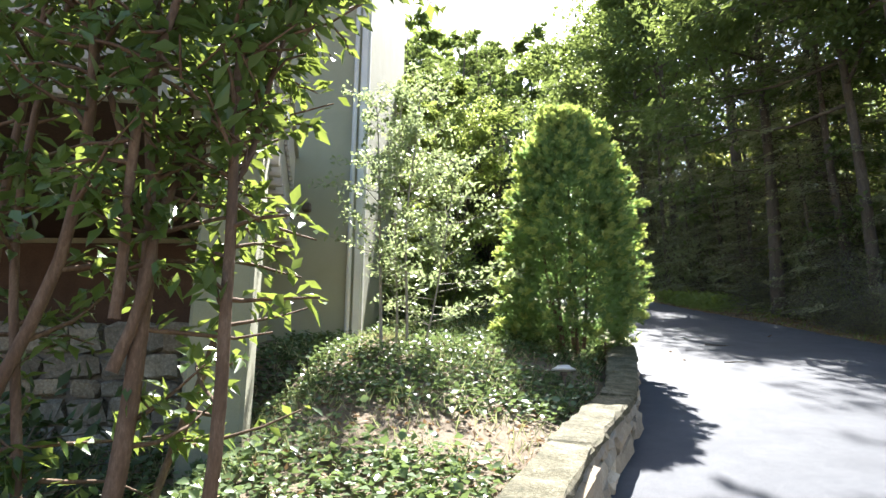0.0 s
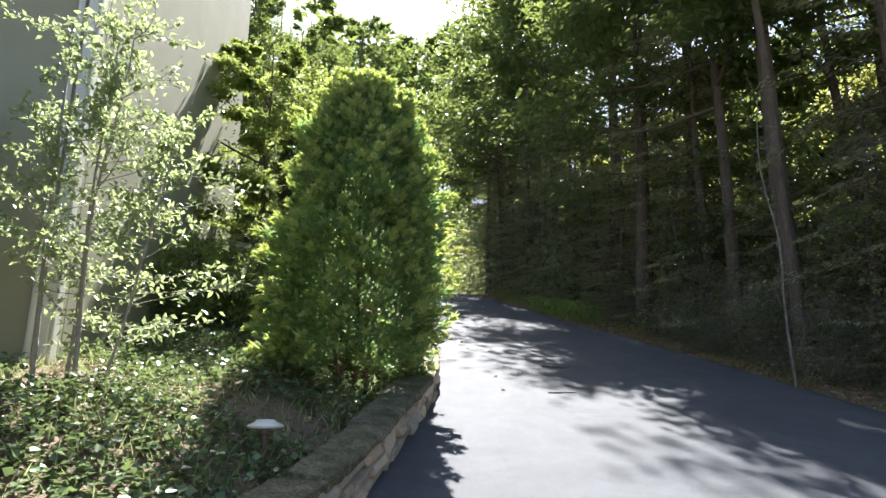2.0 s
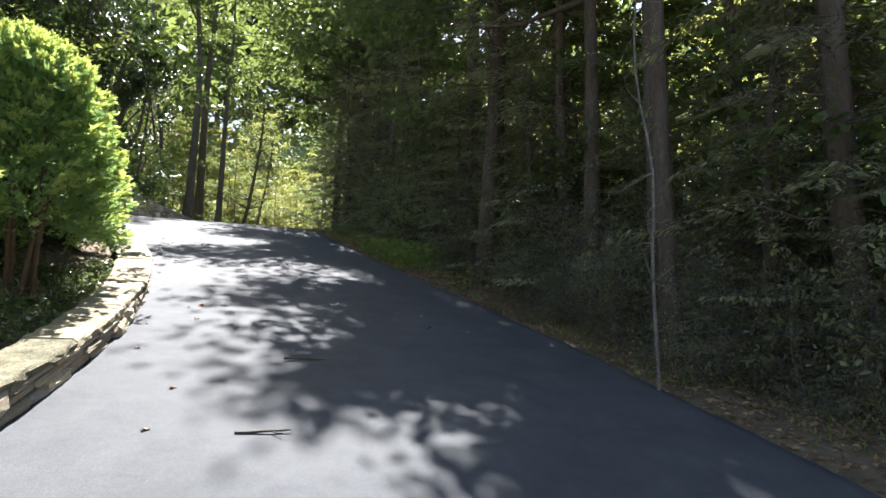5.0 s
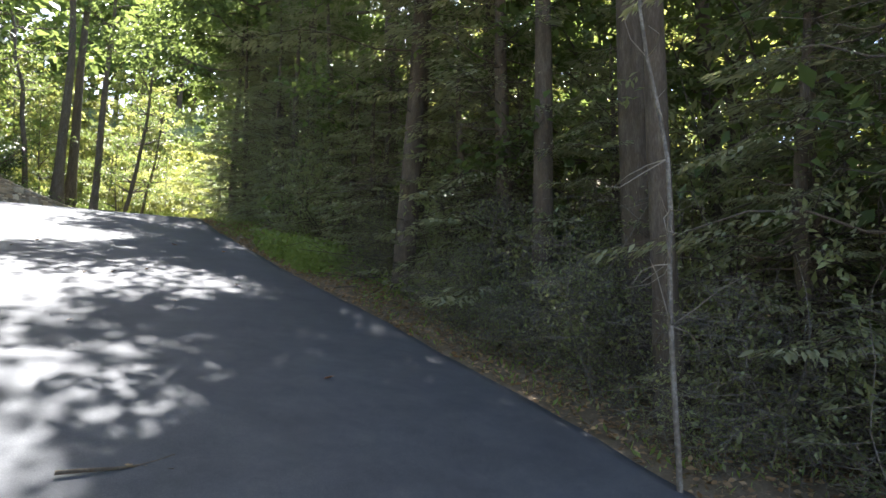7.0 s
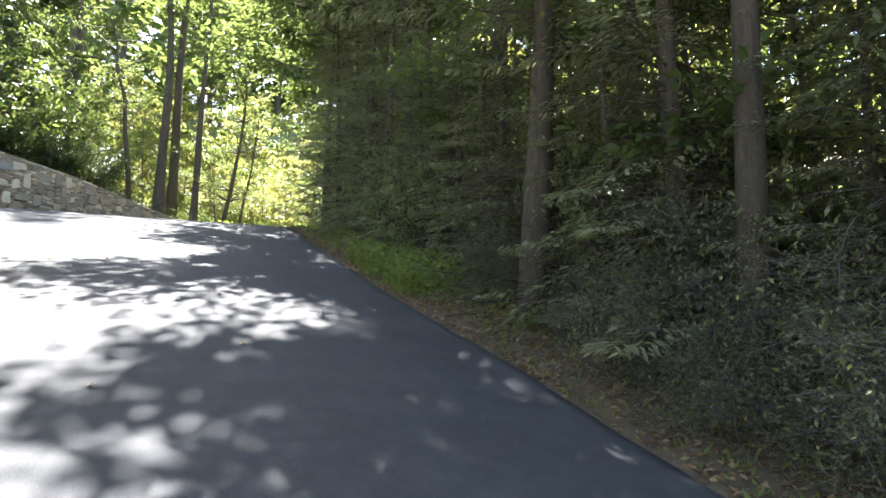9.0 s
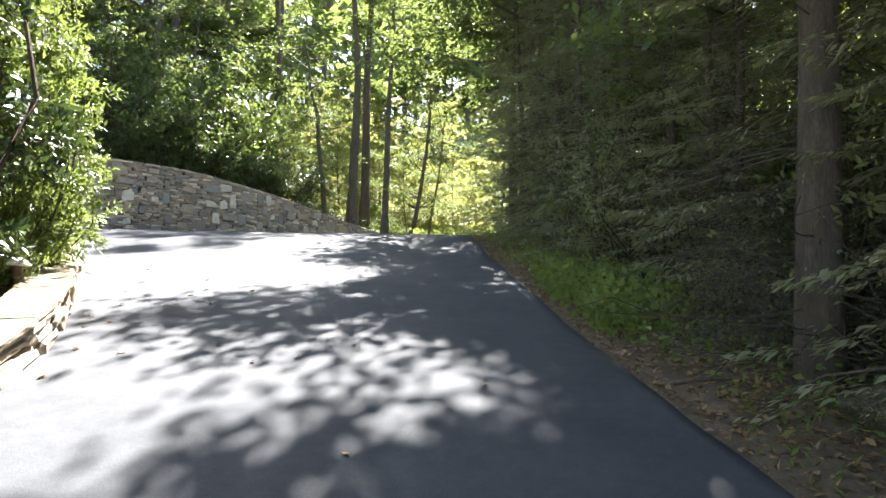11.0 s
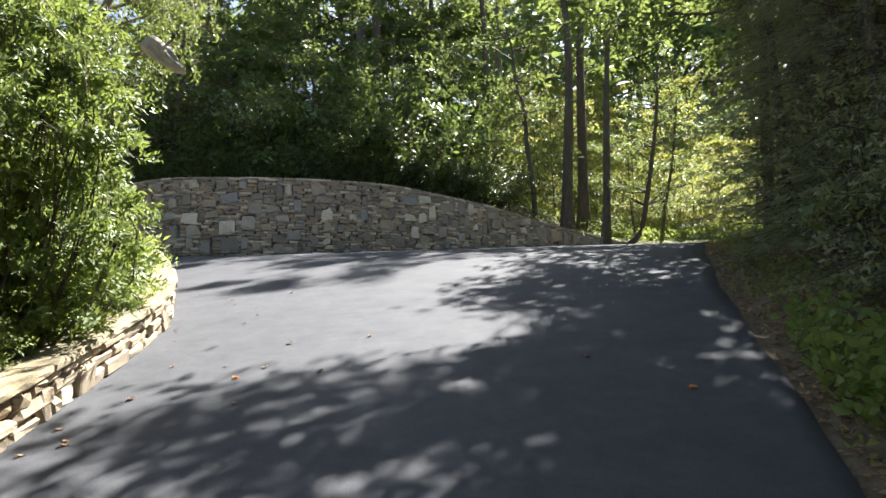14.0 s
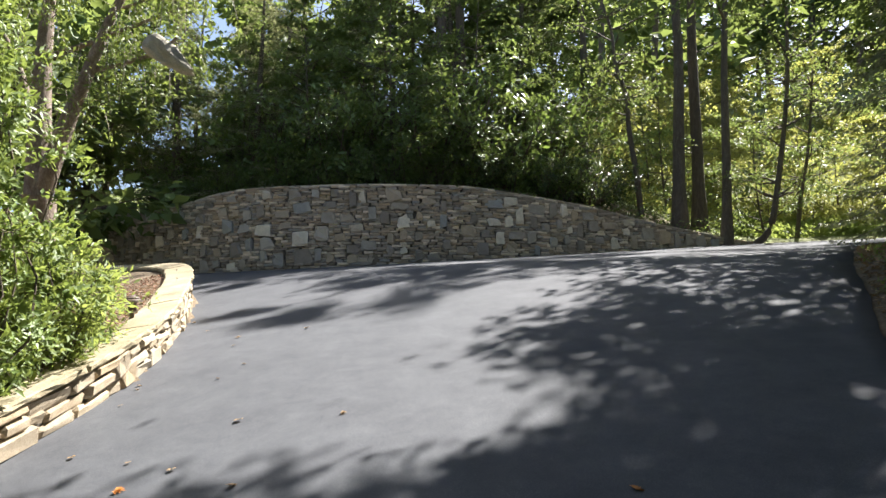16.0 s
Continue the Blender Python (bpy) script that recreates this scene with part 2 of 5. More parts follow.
# ---- mesh helpers ----
class Acc:
    """Gathers triangles and quads for one mesh."""

    def __init__(self):
        self.v, self.f, self.n = [], [], 0

    def add(self, verts, faces):
        verts, faces = np.asarray(verts, float), np.asarray(faces, int)
        self.v.append(verts)
        self.f.append(faces + self.n)
        self.n += len(verts)

    def tube(self, pts, radii, sides=6):
        pts = np.asarray(pts, float)
        k = len(pts)
        d = np.gradient(pts, axis=0)
        d /= np.linalg.norm(d, axis=1)[:, None] + 1e-9
        ref = np.where(np.abs(d[:, 2:3]) > 0.9, np.array([[1.0, 0, 0]]), np.array([[0, 0, 1.0]]))
        u = np.cross(d, ref)
        u /= np.linalg.norm(u, axis=1)[:, None] + 1e-9
        w = np.cross(d, u)
        a = np.linspace(0, 2 * math.pi, sides, endpoint=False)
        ring = (u[:, None] * np.cos(a)[None, :, None] + w[:, None] * np.sin(a)[None, :, None]) * np.asarray(radii)[:, None, None] + pts[:, None]
        q = []
        for i in range(k - 1):
            for j in range(sides):
                q.append((i * sides + j, i * sides + (j + 1) % sides, (i + 1) * sides + (j + 1) % sides, (i + 1) * sides + j))
        self.add(ring.reshape(-1, 3), q)

    def leaves(self, P, D, N, L, W, fold=0.12, wide=0.45):
        """Folded pointed blades: base P, axis D, face normal N, length L, width W."""
        P, D, N = np.asarray(P, float), np.asarray(D, float), np.asarray(N, float)
        k = len(P)
        if not k:
            return
        D = D / (np.linalg.norm(D, axis=1)[:, None] + 1e-9)
        S = np.cross(D, N)
        S /= np.linalg.norm(S, axis=1)[:, None] + 1e-9
        N = np.cross(S, D)
        L, W = np.broadcast_to(L, (k,))[:, None], np.broadcast_to(W, (k,))[:, None]
        mid = P + D * L * wide + N * W * fold
        V = np.stack([P, mid + S * W * 0.5, P + D * L - N * L * 0.08, mid - S * W * 0.5], 1).reshape(-1, 3)
        base = np.arange(k)[:, None] * 4
        self.add(V, np.concatenate([base + np.array([0, 1, 2, 2]), base + np.array([0, 2, 3, 3])]))

    def obj(self, name, mat, parent=None, label="", smooth=False):
        me = bpy.data.meshes.new(name)
        V = np.concatenate(self.v)
        F = [f for f in self.f]
        tris, quads = [], []
        for f in F:
            if f.shape[1] == 3:
                tris.append(f)
            else:
                t = f[:, 2] == f[:, 3]
                if t.any():
                    tris.append(f[t][:, :3])
                if (~t).any():
                    quads.append(f[~t])
        tris = np.concatenate(tris) if tris else np.zeros((0, 3), int)
        quads = np.concatenate(quads) if quads else np.zeros((0, 4), int)
        me.vertices.add(len(V))
        me.vertices.foreach_set("co", V.astype(np.float32).ravel())
        loops = np.concatenate([tris.ravel(), quads.ravel()])
        me.loops.add(len(loops))
        me.loops.foreach_set("vertex_index", loops.astype(np.int32))
        me.polygons.add(len(tris) + len(quads))
        start = np.concatenate([np.arange(len(tris)) * 3, len(tris) * 3 + np.arange(len(quads)) * 4])
        me.polygons.foreach_set("loop_start", start.astype(np.int32))
        me.materials.append(mat)
        me.update(calc_edges=True)
        me.validate()
        if smooth:
            me.polygons.foreach_set("use_smooth", np.ones(len(me.polygons), bool))
        ob = new(name, me)
        if parent is not None:
            ob.parent = parent
        if label:
            tagged(ob, label)
        return ob


def part(name, bm, mat, parent=None, label=""):
    me = bpy.data.meshes.new(name)
    bm.to_mesh(me)
    bm.free()
    me.materials.append(mat)
    ob = new(name, me)
    if parent is not None:
        ob.parent = parent
    if label:
        tagged(ob, label)
    return ob


def box(x0, x1, y0, y1, z0, z1, bevel=0.01):
    bm = bmesh.new()
    bmesh.ops.create_cube(bm, size=1)
    for v in bm.verts:
        v.co = Vector(((x0 + x1) / 2 + v.co.x * (x1 - x0), (y0 + y1) / 2 + v.co.y * (y1 - y0), (z0 + z1) / 2 + v.co.z * (z1 - z0)))
    if bevel:
        bmesh.ops.bevel(bm, geom=bm.edges[:], offset=bevel, segments=1, affect="EDGES")
    return bm


def lathe(profile, sides=20):
    """Turned shape from (radius, height) pairs."""
    bm = bmesh.new()
    rings = [[bm.verts.new((r * math.cos(2 * math.pi * i / sides), r * math.sin(2 * math.pi * i / sides), h)) for i in range(sides)] for r, h in profile]
    for a, b in zip(rings[:-1], rings[1:]):
        for i in range(sides):
            bm.faces.new((a[i], a[(i + 1) % sides], b[(i + 1) % sides], b[i]))
    bm.faces.new(rings[-1])
    bm.faces.new(rings[0][::-1])
    return bm


def empty(name, x, y, z, label, category, group="", kind=""):
    ob = new(name)
    ob.matrix_world = pose(x, y, z)
    return tagged(ob, label, category, group, kind)


def rng(seed):
    return np.random.default_rng(seed)


def unit(r, k):
    v = r.normal(size=(k, 3))
    return v / np.linalg.norm(v, axis=1)[:, None]


# ---- the lie of the land ----
LEFT_Y = [-8, 0, 3, 4.43, 5.68, 7.3, 8.7, 10, 11.5, 13.2, 15, 16.9, 18.1, 19.3, 20.7, 21.75, 22.9, 24.4, 25.3]
LEFT_X = [-3.2, -0.55, 0.55, 1.2, 1.75, 2.25, 2.67, 2.9, 3.08, 3.13, 3.0, 2.62, 2.12, 1.5, 0.8, 0.0, -1.2, -3.0, -4.4]
RIGHT_Y = [-10, 5, 8, 11, 15, 17.5, 20.4, 23.6, 27.5, 31, 36, 44, 60]
RIGHT_X = [8.3, 8.2, 8.1, 8.05, 7.75, 7.45, 7.25, 7.03, 6.95, 7.1, 8.2, 11.5, 19]
WALL_X = [-26, -17, -12.2, -10, -8.3, -5.5, -3.2, -0.5, 1.5, 3.6, 4.4]
WALL_Y = [29.4, 29.7, 30.2, 30.7, 31.2, 32.7, 34.8, 37.6, 40.0, 42.3, 43.2]
WALL_TOP = [9.3, 9.35, 9.35, 9.8, 9.83, 9.87, 9.9, 9.45, 8.9, 8.45, 8.3]


def road_z(x, y):
    y = np.asarray(y, float)
    p = np.where(y < 26, 0.2401 * y, 0)
    s = np.clip((y - 26) / 4, 0, 1)
    over = 0.2401 * 26 + 4 * (0.2401 * s + (0.11 - 0.2401) * s * s / 2) + np.maximum(y - 30, 0) * 0.11
    p = np.where(y >= 26, over, p)
    p = np.where(y < -10, -2.401 + 0.04 * (y + 10), p)
    return p - 0.0157 * np.clip(x, -20, 20) - 0.043


def left_x(y):
    return np.interp(y, LEFT_Y, LEFT_X)


def right_x(y):
    return np.interp(y, RIGHT_Y, RIGHT_X)


def wall_y(x):
    return np.interp(x, WALL_X, WALL_Y)


def bed_z(x, y):
    """Raised planting bed inside the low wall."""
    edge = np.interp(y, [-8, 3, 4.4, 5.5, 9, 11, 14, 17, 20, 22.5, 25.3], [0.35, 0.3, 0.22, 0.13, 0.12, 0.1, 0.12, 0.25, 0.31, 0.4, 0.6])
    dip = 0.5 * np.clip((-1.0 - x) / 0.8, 0, 1) * np.clip(6.4 - y, 0, 1)
    inside = np.clip((left_x(y) - 0.4 - x) / 1.2, 0, 1)
    lift = edge + (0.36 - np.minimum(edge, 0.36)) * inside + 0.12 * np.exp(-(((x + 0.6) / 1.4) ** 2 + ((y - 6.6) / 1.6) ** 2)) - dip
    return road_z(x, y) + lift


def ground_z(x, y):
    x, y = np.asarray(x, float), np.asarray(y, float)
    rz = road_z(x, y)
    z = rz - 0.05
    bed = (y < 25.3) & (x < left_x(y) - 0.32)
    z = np.where(bed, bed_z(x, y), z)
    right = x - right_x(y)
    z = np.where((right > 0), rz - 0.03 + 0.05 * np.clip(right, 0, 1) + 0.22 * np.clip(right - 6, 0, 40), z)
    hill = (y > wall_y(x) + 0.25) & (x < 4.4)
    top = np.interp(x, WALL_X, WALL_TOP)
    z = np.where(hill, np.maximum(top - 0.08, rz) + 0.17 * np.minimum(y - wall_y(x), 12) + 0.35 * np.clip(y - wall_y(x) - 12, 0, 40), z)
    far = (x >= 4.4) & (y > 43)
    z = np.where(far, z + 0.12 * np.clip(y - 43, 0, 8) + 0.4 * np.clip(y - 51, 0, 40), z)
    z = np.where((right > 0) & (y > 30), z + 0.2 * np.clip(y - 32, 0, 12) * np.clip(right / 4, 0, 1), z)
    return z + 0.03 * np.sin(x * 1.7 + y * 0.6) * np.sin(y * 1.3 - x * 0.4) * (right > 0.4)


def grid_mesh(name, xs, ys, zf, mat):
    X, Y = np.meshgrid(xs, ys)
    V = np.stack([X, Y, zf(X, Y)], -1).reshape(-1, 3)
    nx, ny = len(xs), len(ys)
    i, j = np.meshgrid(np.arange(nx - 1), np.arange(ny - 1))
    a = (j * nx + i).ravel()
    acc = Acc()
    acc.add(V, np.stack([a, a + 1, a + nx + 1, a + nx], 1))
    return acc.obj(name, mat, smooth=True)


def spaced(lo, hi, a, b, fine, k):
    """Coordinates fine between a and b, widening outwards."""
    mid = np.arange(a, b + fine / 2, fine)
    left = a - np.geomspace(fine, a - lo, k)
    right = b + np.geomspace(fine, hi - b, k)
    return np.concatenate([left[::-1], mid, right])


ground = grid_mesh("ground", spaced(-900, 900, -18, 16, 0.25, 18), spaced(-900, 900, -6, 50, 0.25, 22), ground_z, SOIL)
tagged(ground, "brown soil strewn with leaf litter, grassy on the open slope", "ground", kind="structure")


def build_road():
    """Asphalt sheet with a worn, slightly uneven right edge and a real thickness."""
    acc = Acc()
    ys = np.arange(-10, 45, 0.2)
    cols = 46
    V = []
    for y in ys:
        if y < 25.3:
            x0 = left_x(y) - 0.12
        else:
            x0 = -14.5
        x1 = right_x(y) + 0.014 * math.sin(y * 2.3) + 0.008 * math.sin(y * 7.1)
        for u in np.linspace(0, 1, cols):
            x = x0 + (x1 - x0) * u
            if y > wall_y(x) + 0.1 and x < 4.4:
                V.append((x, wall_y(x) + 0.1, float(road_z(x, wall_y(x))) - 0.01))
            else:
                V.append((x, y, float(road_z(x, y))))
        V.append((x1 + 0.01, y, float(road_z(x1, y)) - 0.09))
    n = cols + 1
    F = []
    for j in range(len(ys) - 1):
        for i in range(n - 1):
            F.append((j * n + i, j * n + i + 1, (j + 1) * n + i + 1, (j + 1) * n + i))
    acc.add(V, F)
    ob = acc.obj("road", ASPHALT, smooth=True)
    tagged(ob, "dark sealed asphalt driveway climbing steeply between woods", "driveway", kind="structure")


build_road()


# ---- stones ----
def stone_mesh(name, seed, mat, lx=1.0, ly=1.0, lz=1.0, jit=0.09, cut=0.16):
    """Unit stone with chipped edges and uneven faces."""
    r = random.Random(seed)
    taper = max(0.0, r.uniform(-0.25, 0.6)) if jit > 0.1 else 0.0
    bm = bmesh.new()
    bmesh.ops.create_cube(bm, size=1)
    bmesh.ops.bevel(bm, geom=bm.edges[:], offset=cut, segments=1, affect="EDGES")
    for v in bm.verts:
        v.co.x = v.co.x * lx * (1 - taper * (v.co.z + 0.5)) + r.uniform(-jit, jit)
        v.co.y = v.co.y * ly + r.uniform(-jit, jit)
        v.co.z = v.co.z * lz + r.uniform(-jit, jit)
    me = bpy.data.meshes.new(name)
    bm.to_mesh(me)
    bm.free()
    me.materials.append(mat)
    return me


def put_stone(me, name, parent, centre, along, length, depth, height, tilt=0.0):
    ob = new(name, me)
    ob.parent = parent
    a = math.atan2(along[1], along[0])
    ob.matrix_basis = Matrix.Translation(centre) @ Matrix.Rotation(a, 4, "Z") @ Matrix.Rotation(tilt, 4, "Y") @ Matrix.Diagonal((length, depth, height, 1))
    return ob


def resample(xs, ys, step):
    p = np.stack([xs, ys], 1).astype(float)
    # smooth the polyline by corner cutting
    for _ in range(3):
        q = [p[0]]
        for a, b in zip(p[:-1], p[1:]):
            q += [a * 0.75 + b * 0.25, a * 0.25 + b * 0.75]
        q.append(p[-1])
        p = np.array(q)
    s = np.concatenate([[0], np.cumsum(np.linalg.norm(np.diff(p, axis=0), axis=1))])
    t = np.arange(0, s[-1], step)
    return np.stack([np.interp(t, s, p[:, 0]), np.interp(t, s, p[:, 1])], 1), t


def ribbon_wall(name, pts, thick, side, bottom, top, mat, label, category):
    """Solid core of a wall along a line; side +1 puts the body to the left of it."""
    d = np.gradient(pts, axis=0)
    d /= np.linalg.norm(d, axis=1)[:, None]
    nrm = np.stack([-d[:, 1], d[:, 0]], 1) * side
    inner = pts + nrm * thick
    zb0, zt0 = bottom(pts[:, 0], pts[:, 1]), top(pts[:, 0], pts[:, 1])
    V = np.stack([np.c_[pts, zb0], np.c_[pts, zt0], np.c_[inner, zt0], np.c_[inner, zb0]], 1).reshape(-1, 3)
    F = []
    k = len(pts)
    for i in range(k - 1):
        for j in range(4):
            F.append((i * 4 + j, i * 4 + (j + 1) % 4, (i + 1) * 4 + (j + 1) % 4, (i + 1) * 4 + j))
    F += [(0, 3, 2, 1), ((k - 1) * 4, (k - 1) * 4 + 1, (k - 1) * 4 + 2, (k - 1) * 4 + 3)]
    acc = Acc()
    acc.add(V, F)
    ob = acc.obj(name, mat)
    return tagged(ob, label, category, kind="structure")


def low_height(x, y):
    return np.interp(y, [-8, 3, 4.4, 5.5, 9, 11, 14, 17, 20, 22.5, 25.3], [0.5, 0.46, 0.42, 0.33, 0.3, 0.25, 0.27, 0.4, 0.42, 0.5, 0.68])


LOW_X, LOW_Y = LEFT_X + [-5.6, -7.5, -10.0, -13], LEFT_Y + [25.65, 25.6, 25.3, 25.0]


def laid_stone(name, mat, parent, path, s0, s1, n0, n1, h0, h1, rr, chip=0.02, top_wave=0.0, rows=1, ref=None):
    """One stone that follows the wall's line: s along it, n into it, h above the road."""
    bm = bmesh.new()
    bmesh.ops.create_cube(bm, size=1)
    if rows > 1:
        bmesh.ops.subdivide_edges(bm, edges=[e for e in bm.edges if abs(e.verts[0].co.x - e.verts[1].co.x) > 0.5], cuts=rows - 1)
    edges = [e for e in bm.edges if len(e.link_faces) == 2 and e.calc_face_angle() > 0.5]
    k = max(1e-3, min(s1 - s0, h1 - h0))
    for v in bm.verts:
        v.co = Vector((s0 + (v.co.x + 0.5) * (s1 - s0), n0 + (v.co.y + 0.5) * (n1 - n0), h0 + (v.co.z + 0.5) * (h1 - h0)))
    bmesh.ops.bevel(bm, geom=edges, offset=min(chip, k * 0.25), segments=1, affect="EDGES")
    jit = min(0.024, k * 0.16) if rows == 1 else 0.013
    for v in bm.verts:
        s, n, h = v.co.x + rr.uniform(-jit, jit), v.co.y + rr.uniform(-jit, jit), v.co.z + rr.uniform(-jit, jit) * 0.7
        h += top_wave * math.sin(s * 1.9) * (v.co.z > (h0 + h1) / 2)
        p, nn = path(s)
        x, y = p[0] + nn[0] * n, p[1] + nn[1] * n
        if ref is not None:
            h += float(low_height(x, y)) - ref
        v.co = Vector((x, y, float(road_z(x, y)) + h))
    return part(name, bm, mat, parent)


def build_low_wall():
    pts, t = resample(LOW_X, LOW_Y, 0.1)
    d = np.gradient(pts, axis=0)
    d /= np.linalg.norm(d, axis=1)[:, None]
    n = np.stack([-d[:, 1], d[:, 0]], 1)
    low = lambda x, y: road_z(x, y) - 0.15
    high = lambda x, y: road_z(x, y) + low_height(x, y) - 0.05
    wall = ribbon_wall("low_wall", pts + n * 0.06, 0.19, 1, low, high, MORTAR, "low curved fieldstone wall with a pale flat cap", "wall")

    def path(s):
        return (np.interp(s, t, pts[:, 0]), np.interp(s, t, pts[:, 1])), (np.interp(s, t, n[:, 0]), np.interp(s, t, n[:, 1]))

    rr = random.Random(5)
    end, a0 = t[-1] - 4.0, 8.6
    # three wandering courses with joints of their own
    phase = [rr.uniform(0, 6) for _ in range(4)]

    def level(k, s):
        p, _ = path(s)
        hh = float(low_height(p[0], p[1])) - 0.065
        if k == 0:
            return -0.03
        if k == 3:
            return hh
        return hh * (k / 3 + 0.09 * math.sin(s * 2.1 + phase[k]) + 0.05 * math.sin(s * 5.3 + phase[k]))

    for k in range(3):
        s = a0 + rr.uniform(0, 0.2)
        while s < end:
            ln = rr.uniform(0.16, 0.56)
            mid = s + ln / 2
            up = k + 1
            if k < 2 and ln < 0.4 and rr.random() < 0.3:
                up = k + 2
            laid_stone("stone", STONE_WARM, wall, path, s + 0.004, s + ln - 0.004, rr.uniform(-0.025, 0.025) - 0.012 * (up > k + 1), 0.16, level(k, mid) + 0.004, level(up, mid) - 0.004, rr, 0.036)
            s += ln
    s = a0
    while s < t[-1] - 0.5:
        ln = rr.uniform(0.9, 2.1)
        p, _ = path(s + ln / 2)
        hh = float(low_height(p[0], p[1]))
        # caps before y 9.5 have the evergreen's shade painted into their stone
        laid_stone("cap_stone", MOSSY_SHADED_CAP if p[1] < 9.5 else CAP, wall, path, s + 0.003, s + ln - 0.003, rr.uniform(-0.03, 0.0), float(np.interp(p[1], [6, 15], [0.29, 0.46])) + rr.uniform(-0.02, 0.02), hh - 0.075, hh, rr, 0.02, 0.006, 14, hh)
        s += ln


build_low_wall()


def build_stone_wall():
    """Tall retaining wall of large blocks in thin stacked courses."""
    pts, t = resample(WALL_X, WALL_Y, 0.1)
    d = np.gradient(pts, axis=0)
    d /= np.linalg.norm(d, axis=1)[:, None]
    n = np.stack([-d[:, 1], d[:, 0]], 1)
    tops = np.interp(pts[:, 0], WALL_X, WALL_TOP)
    tops = np.convolve(np.pad(tops, 8, mode="edge"), np.ones(17) / 17, "valid")
    wall = ribbon_wall("retaining_wall", pts + n * 0.08, 0.42, 1, lambda x, y: road_z(x, y) - 0.2, lambda x, y: tops - 0.04, MORTAR,
                       "tall curved retaining wall of mixed grey and tan stone", "wall")
    r = random.Random(11)
    big_mesh = [stone_mesh("stone", 200 + i, STONE, jit=0.14, cut=0.1) for i in range(16)]
    s0, s1 = 8.0, t[-1] - 0.3

    def at(s):
        i = min(max(int(s / 0.1), 0), len(pts) - 1)
        return pts[i], d[i], n[i], tops[i]

    bigs = []
    tries = 0
    while tries < 6000 and len(bigs) < 215:
        tries += 1
        w, h = r.uniform(0.2, 0.56), r.uniform(0.2, 0.5)
        s = r.uniform(s0, s1)
        p, dd, nn, tp = at(s)
        base = float(road_z(p[0], p[1]))
        if tp - base < h + 0.12:
            continue
        z = base + r.uniform(h / 2, tp - base - h / 2 - 0.1)
        if any(abs(s - b[0]) < (w + b[2]) / 2 + 0.1 and abs(z - b[1]) < (h + b[3]) / 2 + 0.06 for b in bigs):
            continue
        bigs.append((s, z, w, h))
        c = p + nn * (0.08 + r.uniform(-0.03, 0.0))
        put_stone(r.choice(big_mesh), "stone", wall, (c[0], c[1], z), dd, w, 0.22, h, r.uniform(-0.06, 0.06))
    # thin courses between the blocks, and the top course
    acc = Acc()
    front = np.array([(-.5, -.42, -.5), (.5, -.42, -.5), (.5, -.42, .5), (-.5, -.42, .5), (-.44, -.5, -.36), (.44, -.5, -.36), (.44, -.5, .36), (-.44, -.5, .36),
                      (-.5, .5, -.5), (.5, .5, -.5), (.5, .5, .5), (-.5, .5, .5)])
    ff = [(4, 5, 6, 7), (0, 1, 5, 4), (1, 2, 6, 5), (2, 3, 7, 6), (3, 0, 4, 7), (3, 2, 10, 11), (1, 0, 8, 9), (0, 3, 11, 8), (2, 1, 9, 10)]
    zlow = float(min(road_z(pts[:, 0], pts[:, 1])))
    z = zlow - 0.1
    while z < 9.95:
        ch = r.uniform(0.06, 0.1)
        zc = z + ch / 2
        # stretches of this course left free by the blocks
        row = sorted((b[0] - b[2] / 2 * 0.92, b[0] + b[2] / 2 * 0.92) for b in bigs if abs(zc - b[1]) < b[3] / 2 - 0.005)
        gaps, q = [], s0
        for a, c in row + [(s1, s1)]:
            if a - q > 0.03:
                gaps.append((q, a))
            q = max(q, c)
        lens = []
        for a, c in gaps:
            s = a
            while s < c - 0.01:
                ln = r.uniform(0.14, 0.42)
                if c - s - ln < 0.1:
                    ln = c - s
                lens.append((s, ln))
                s += ln
        for s, ln in lens:
            p, dd, nn, tp = at(s + ln / 2)
            if zc > float(road_z(p[0], p[1])) - 0.05 and zc < tp - 0.02:
                c = p + nn * (0.09 + r.uniform(-0.035, 0.02))
                v = front * np.array([ln * 0.96, 0.2, ch * 0.88]) + np.array([[r.uniform(-0.008, 0.008) for _ in range(3)] for _ in range(12)])
                v[:, 2] += r.uniform(-0.05, 0.05) * v[:, 0]
                wv = np.stack([c[0] + v[:, 0] * dd[0] + v[:, 1] * nn[0], c[1] + v[:, 0] * dd[1] + v[:, 1] * nn[1], zc + v[:, 2]], 1)
                acc.add(wv, ff)
        z += ch
    acc.obj("thin_stones", STONE_THIN, wall)["kind"] = "stuff"
    acc2 = Acc()
    s = s0
    while s < s1:
        ln = r.uniform(0.3, 0.6)
        p, dd, nn, tp = at(s + ln / 2)
        v = front * np.array([ln * 0.97, 0.5, 0.07]) + np.array([[r.uniform(-0.008, 0.008) for _ in range(3)] for _ in range(12)])
        c = p + nn * 0.24
        i = min(int((s + ln / 2) / 0.1), len(pts) - 2)
        g = (tops[i + 1] - tops[i]) / 0.1
        acc2.add(np.stack([c[0] + v[:, 0] * dd[0] + v[:, 1] * nn[0], c[1] + v[:, 0] * dd[1] + v[:, 1] * nn[1], tp - 0.01 + v[:, 2] + g * v[:, 0]], 1), ff)
        s += ln
    acc2.obj("cap_stones", STONE_THIN, wall)["kind"] = "stuff"


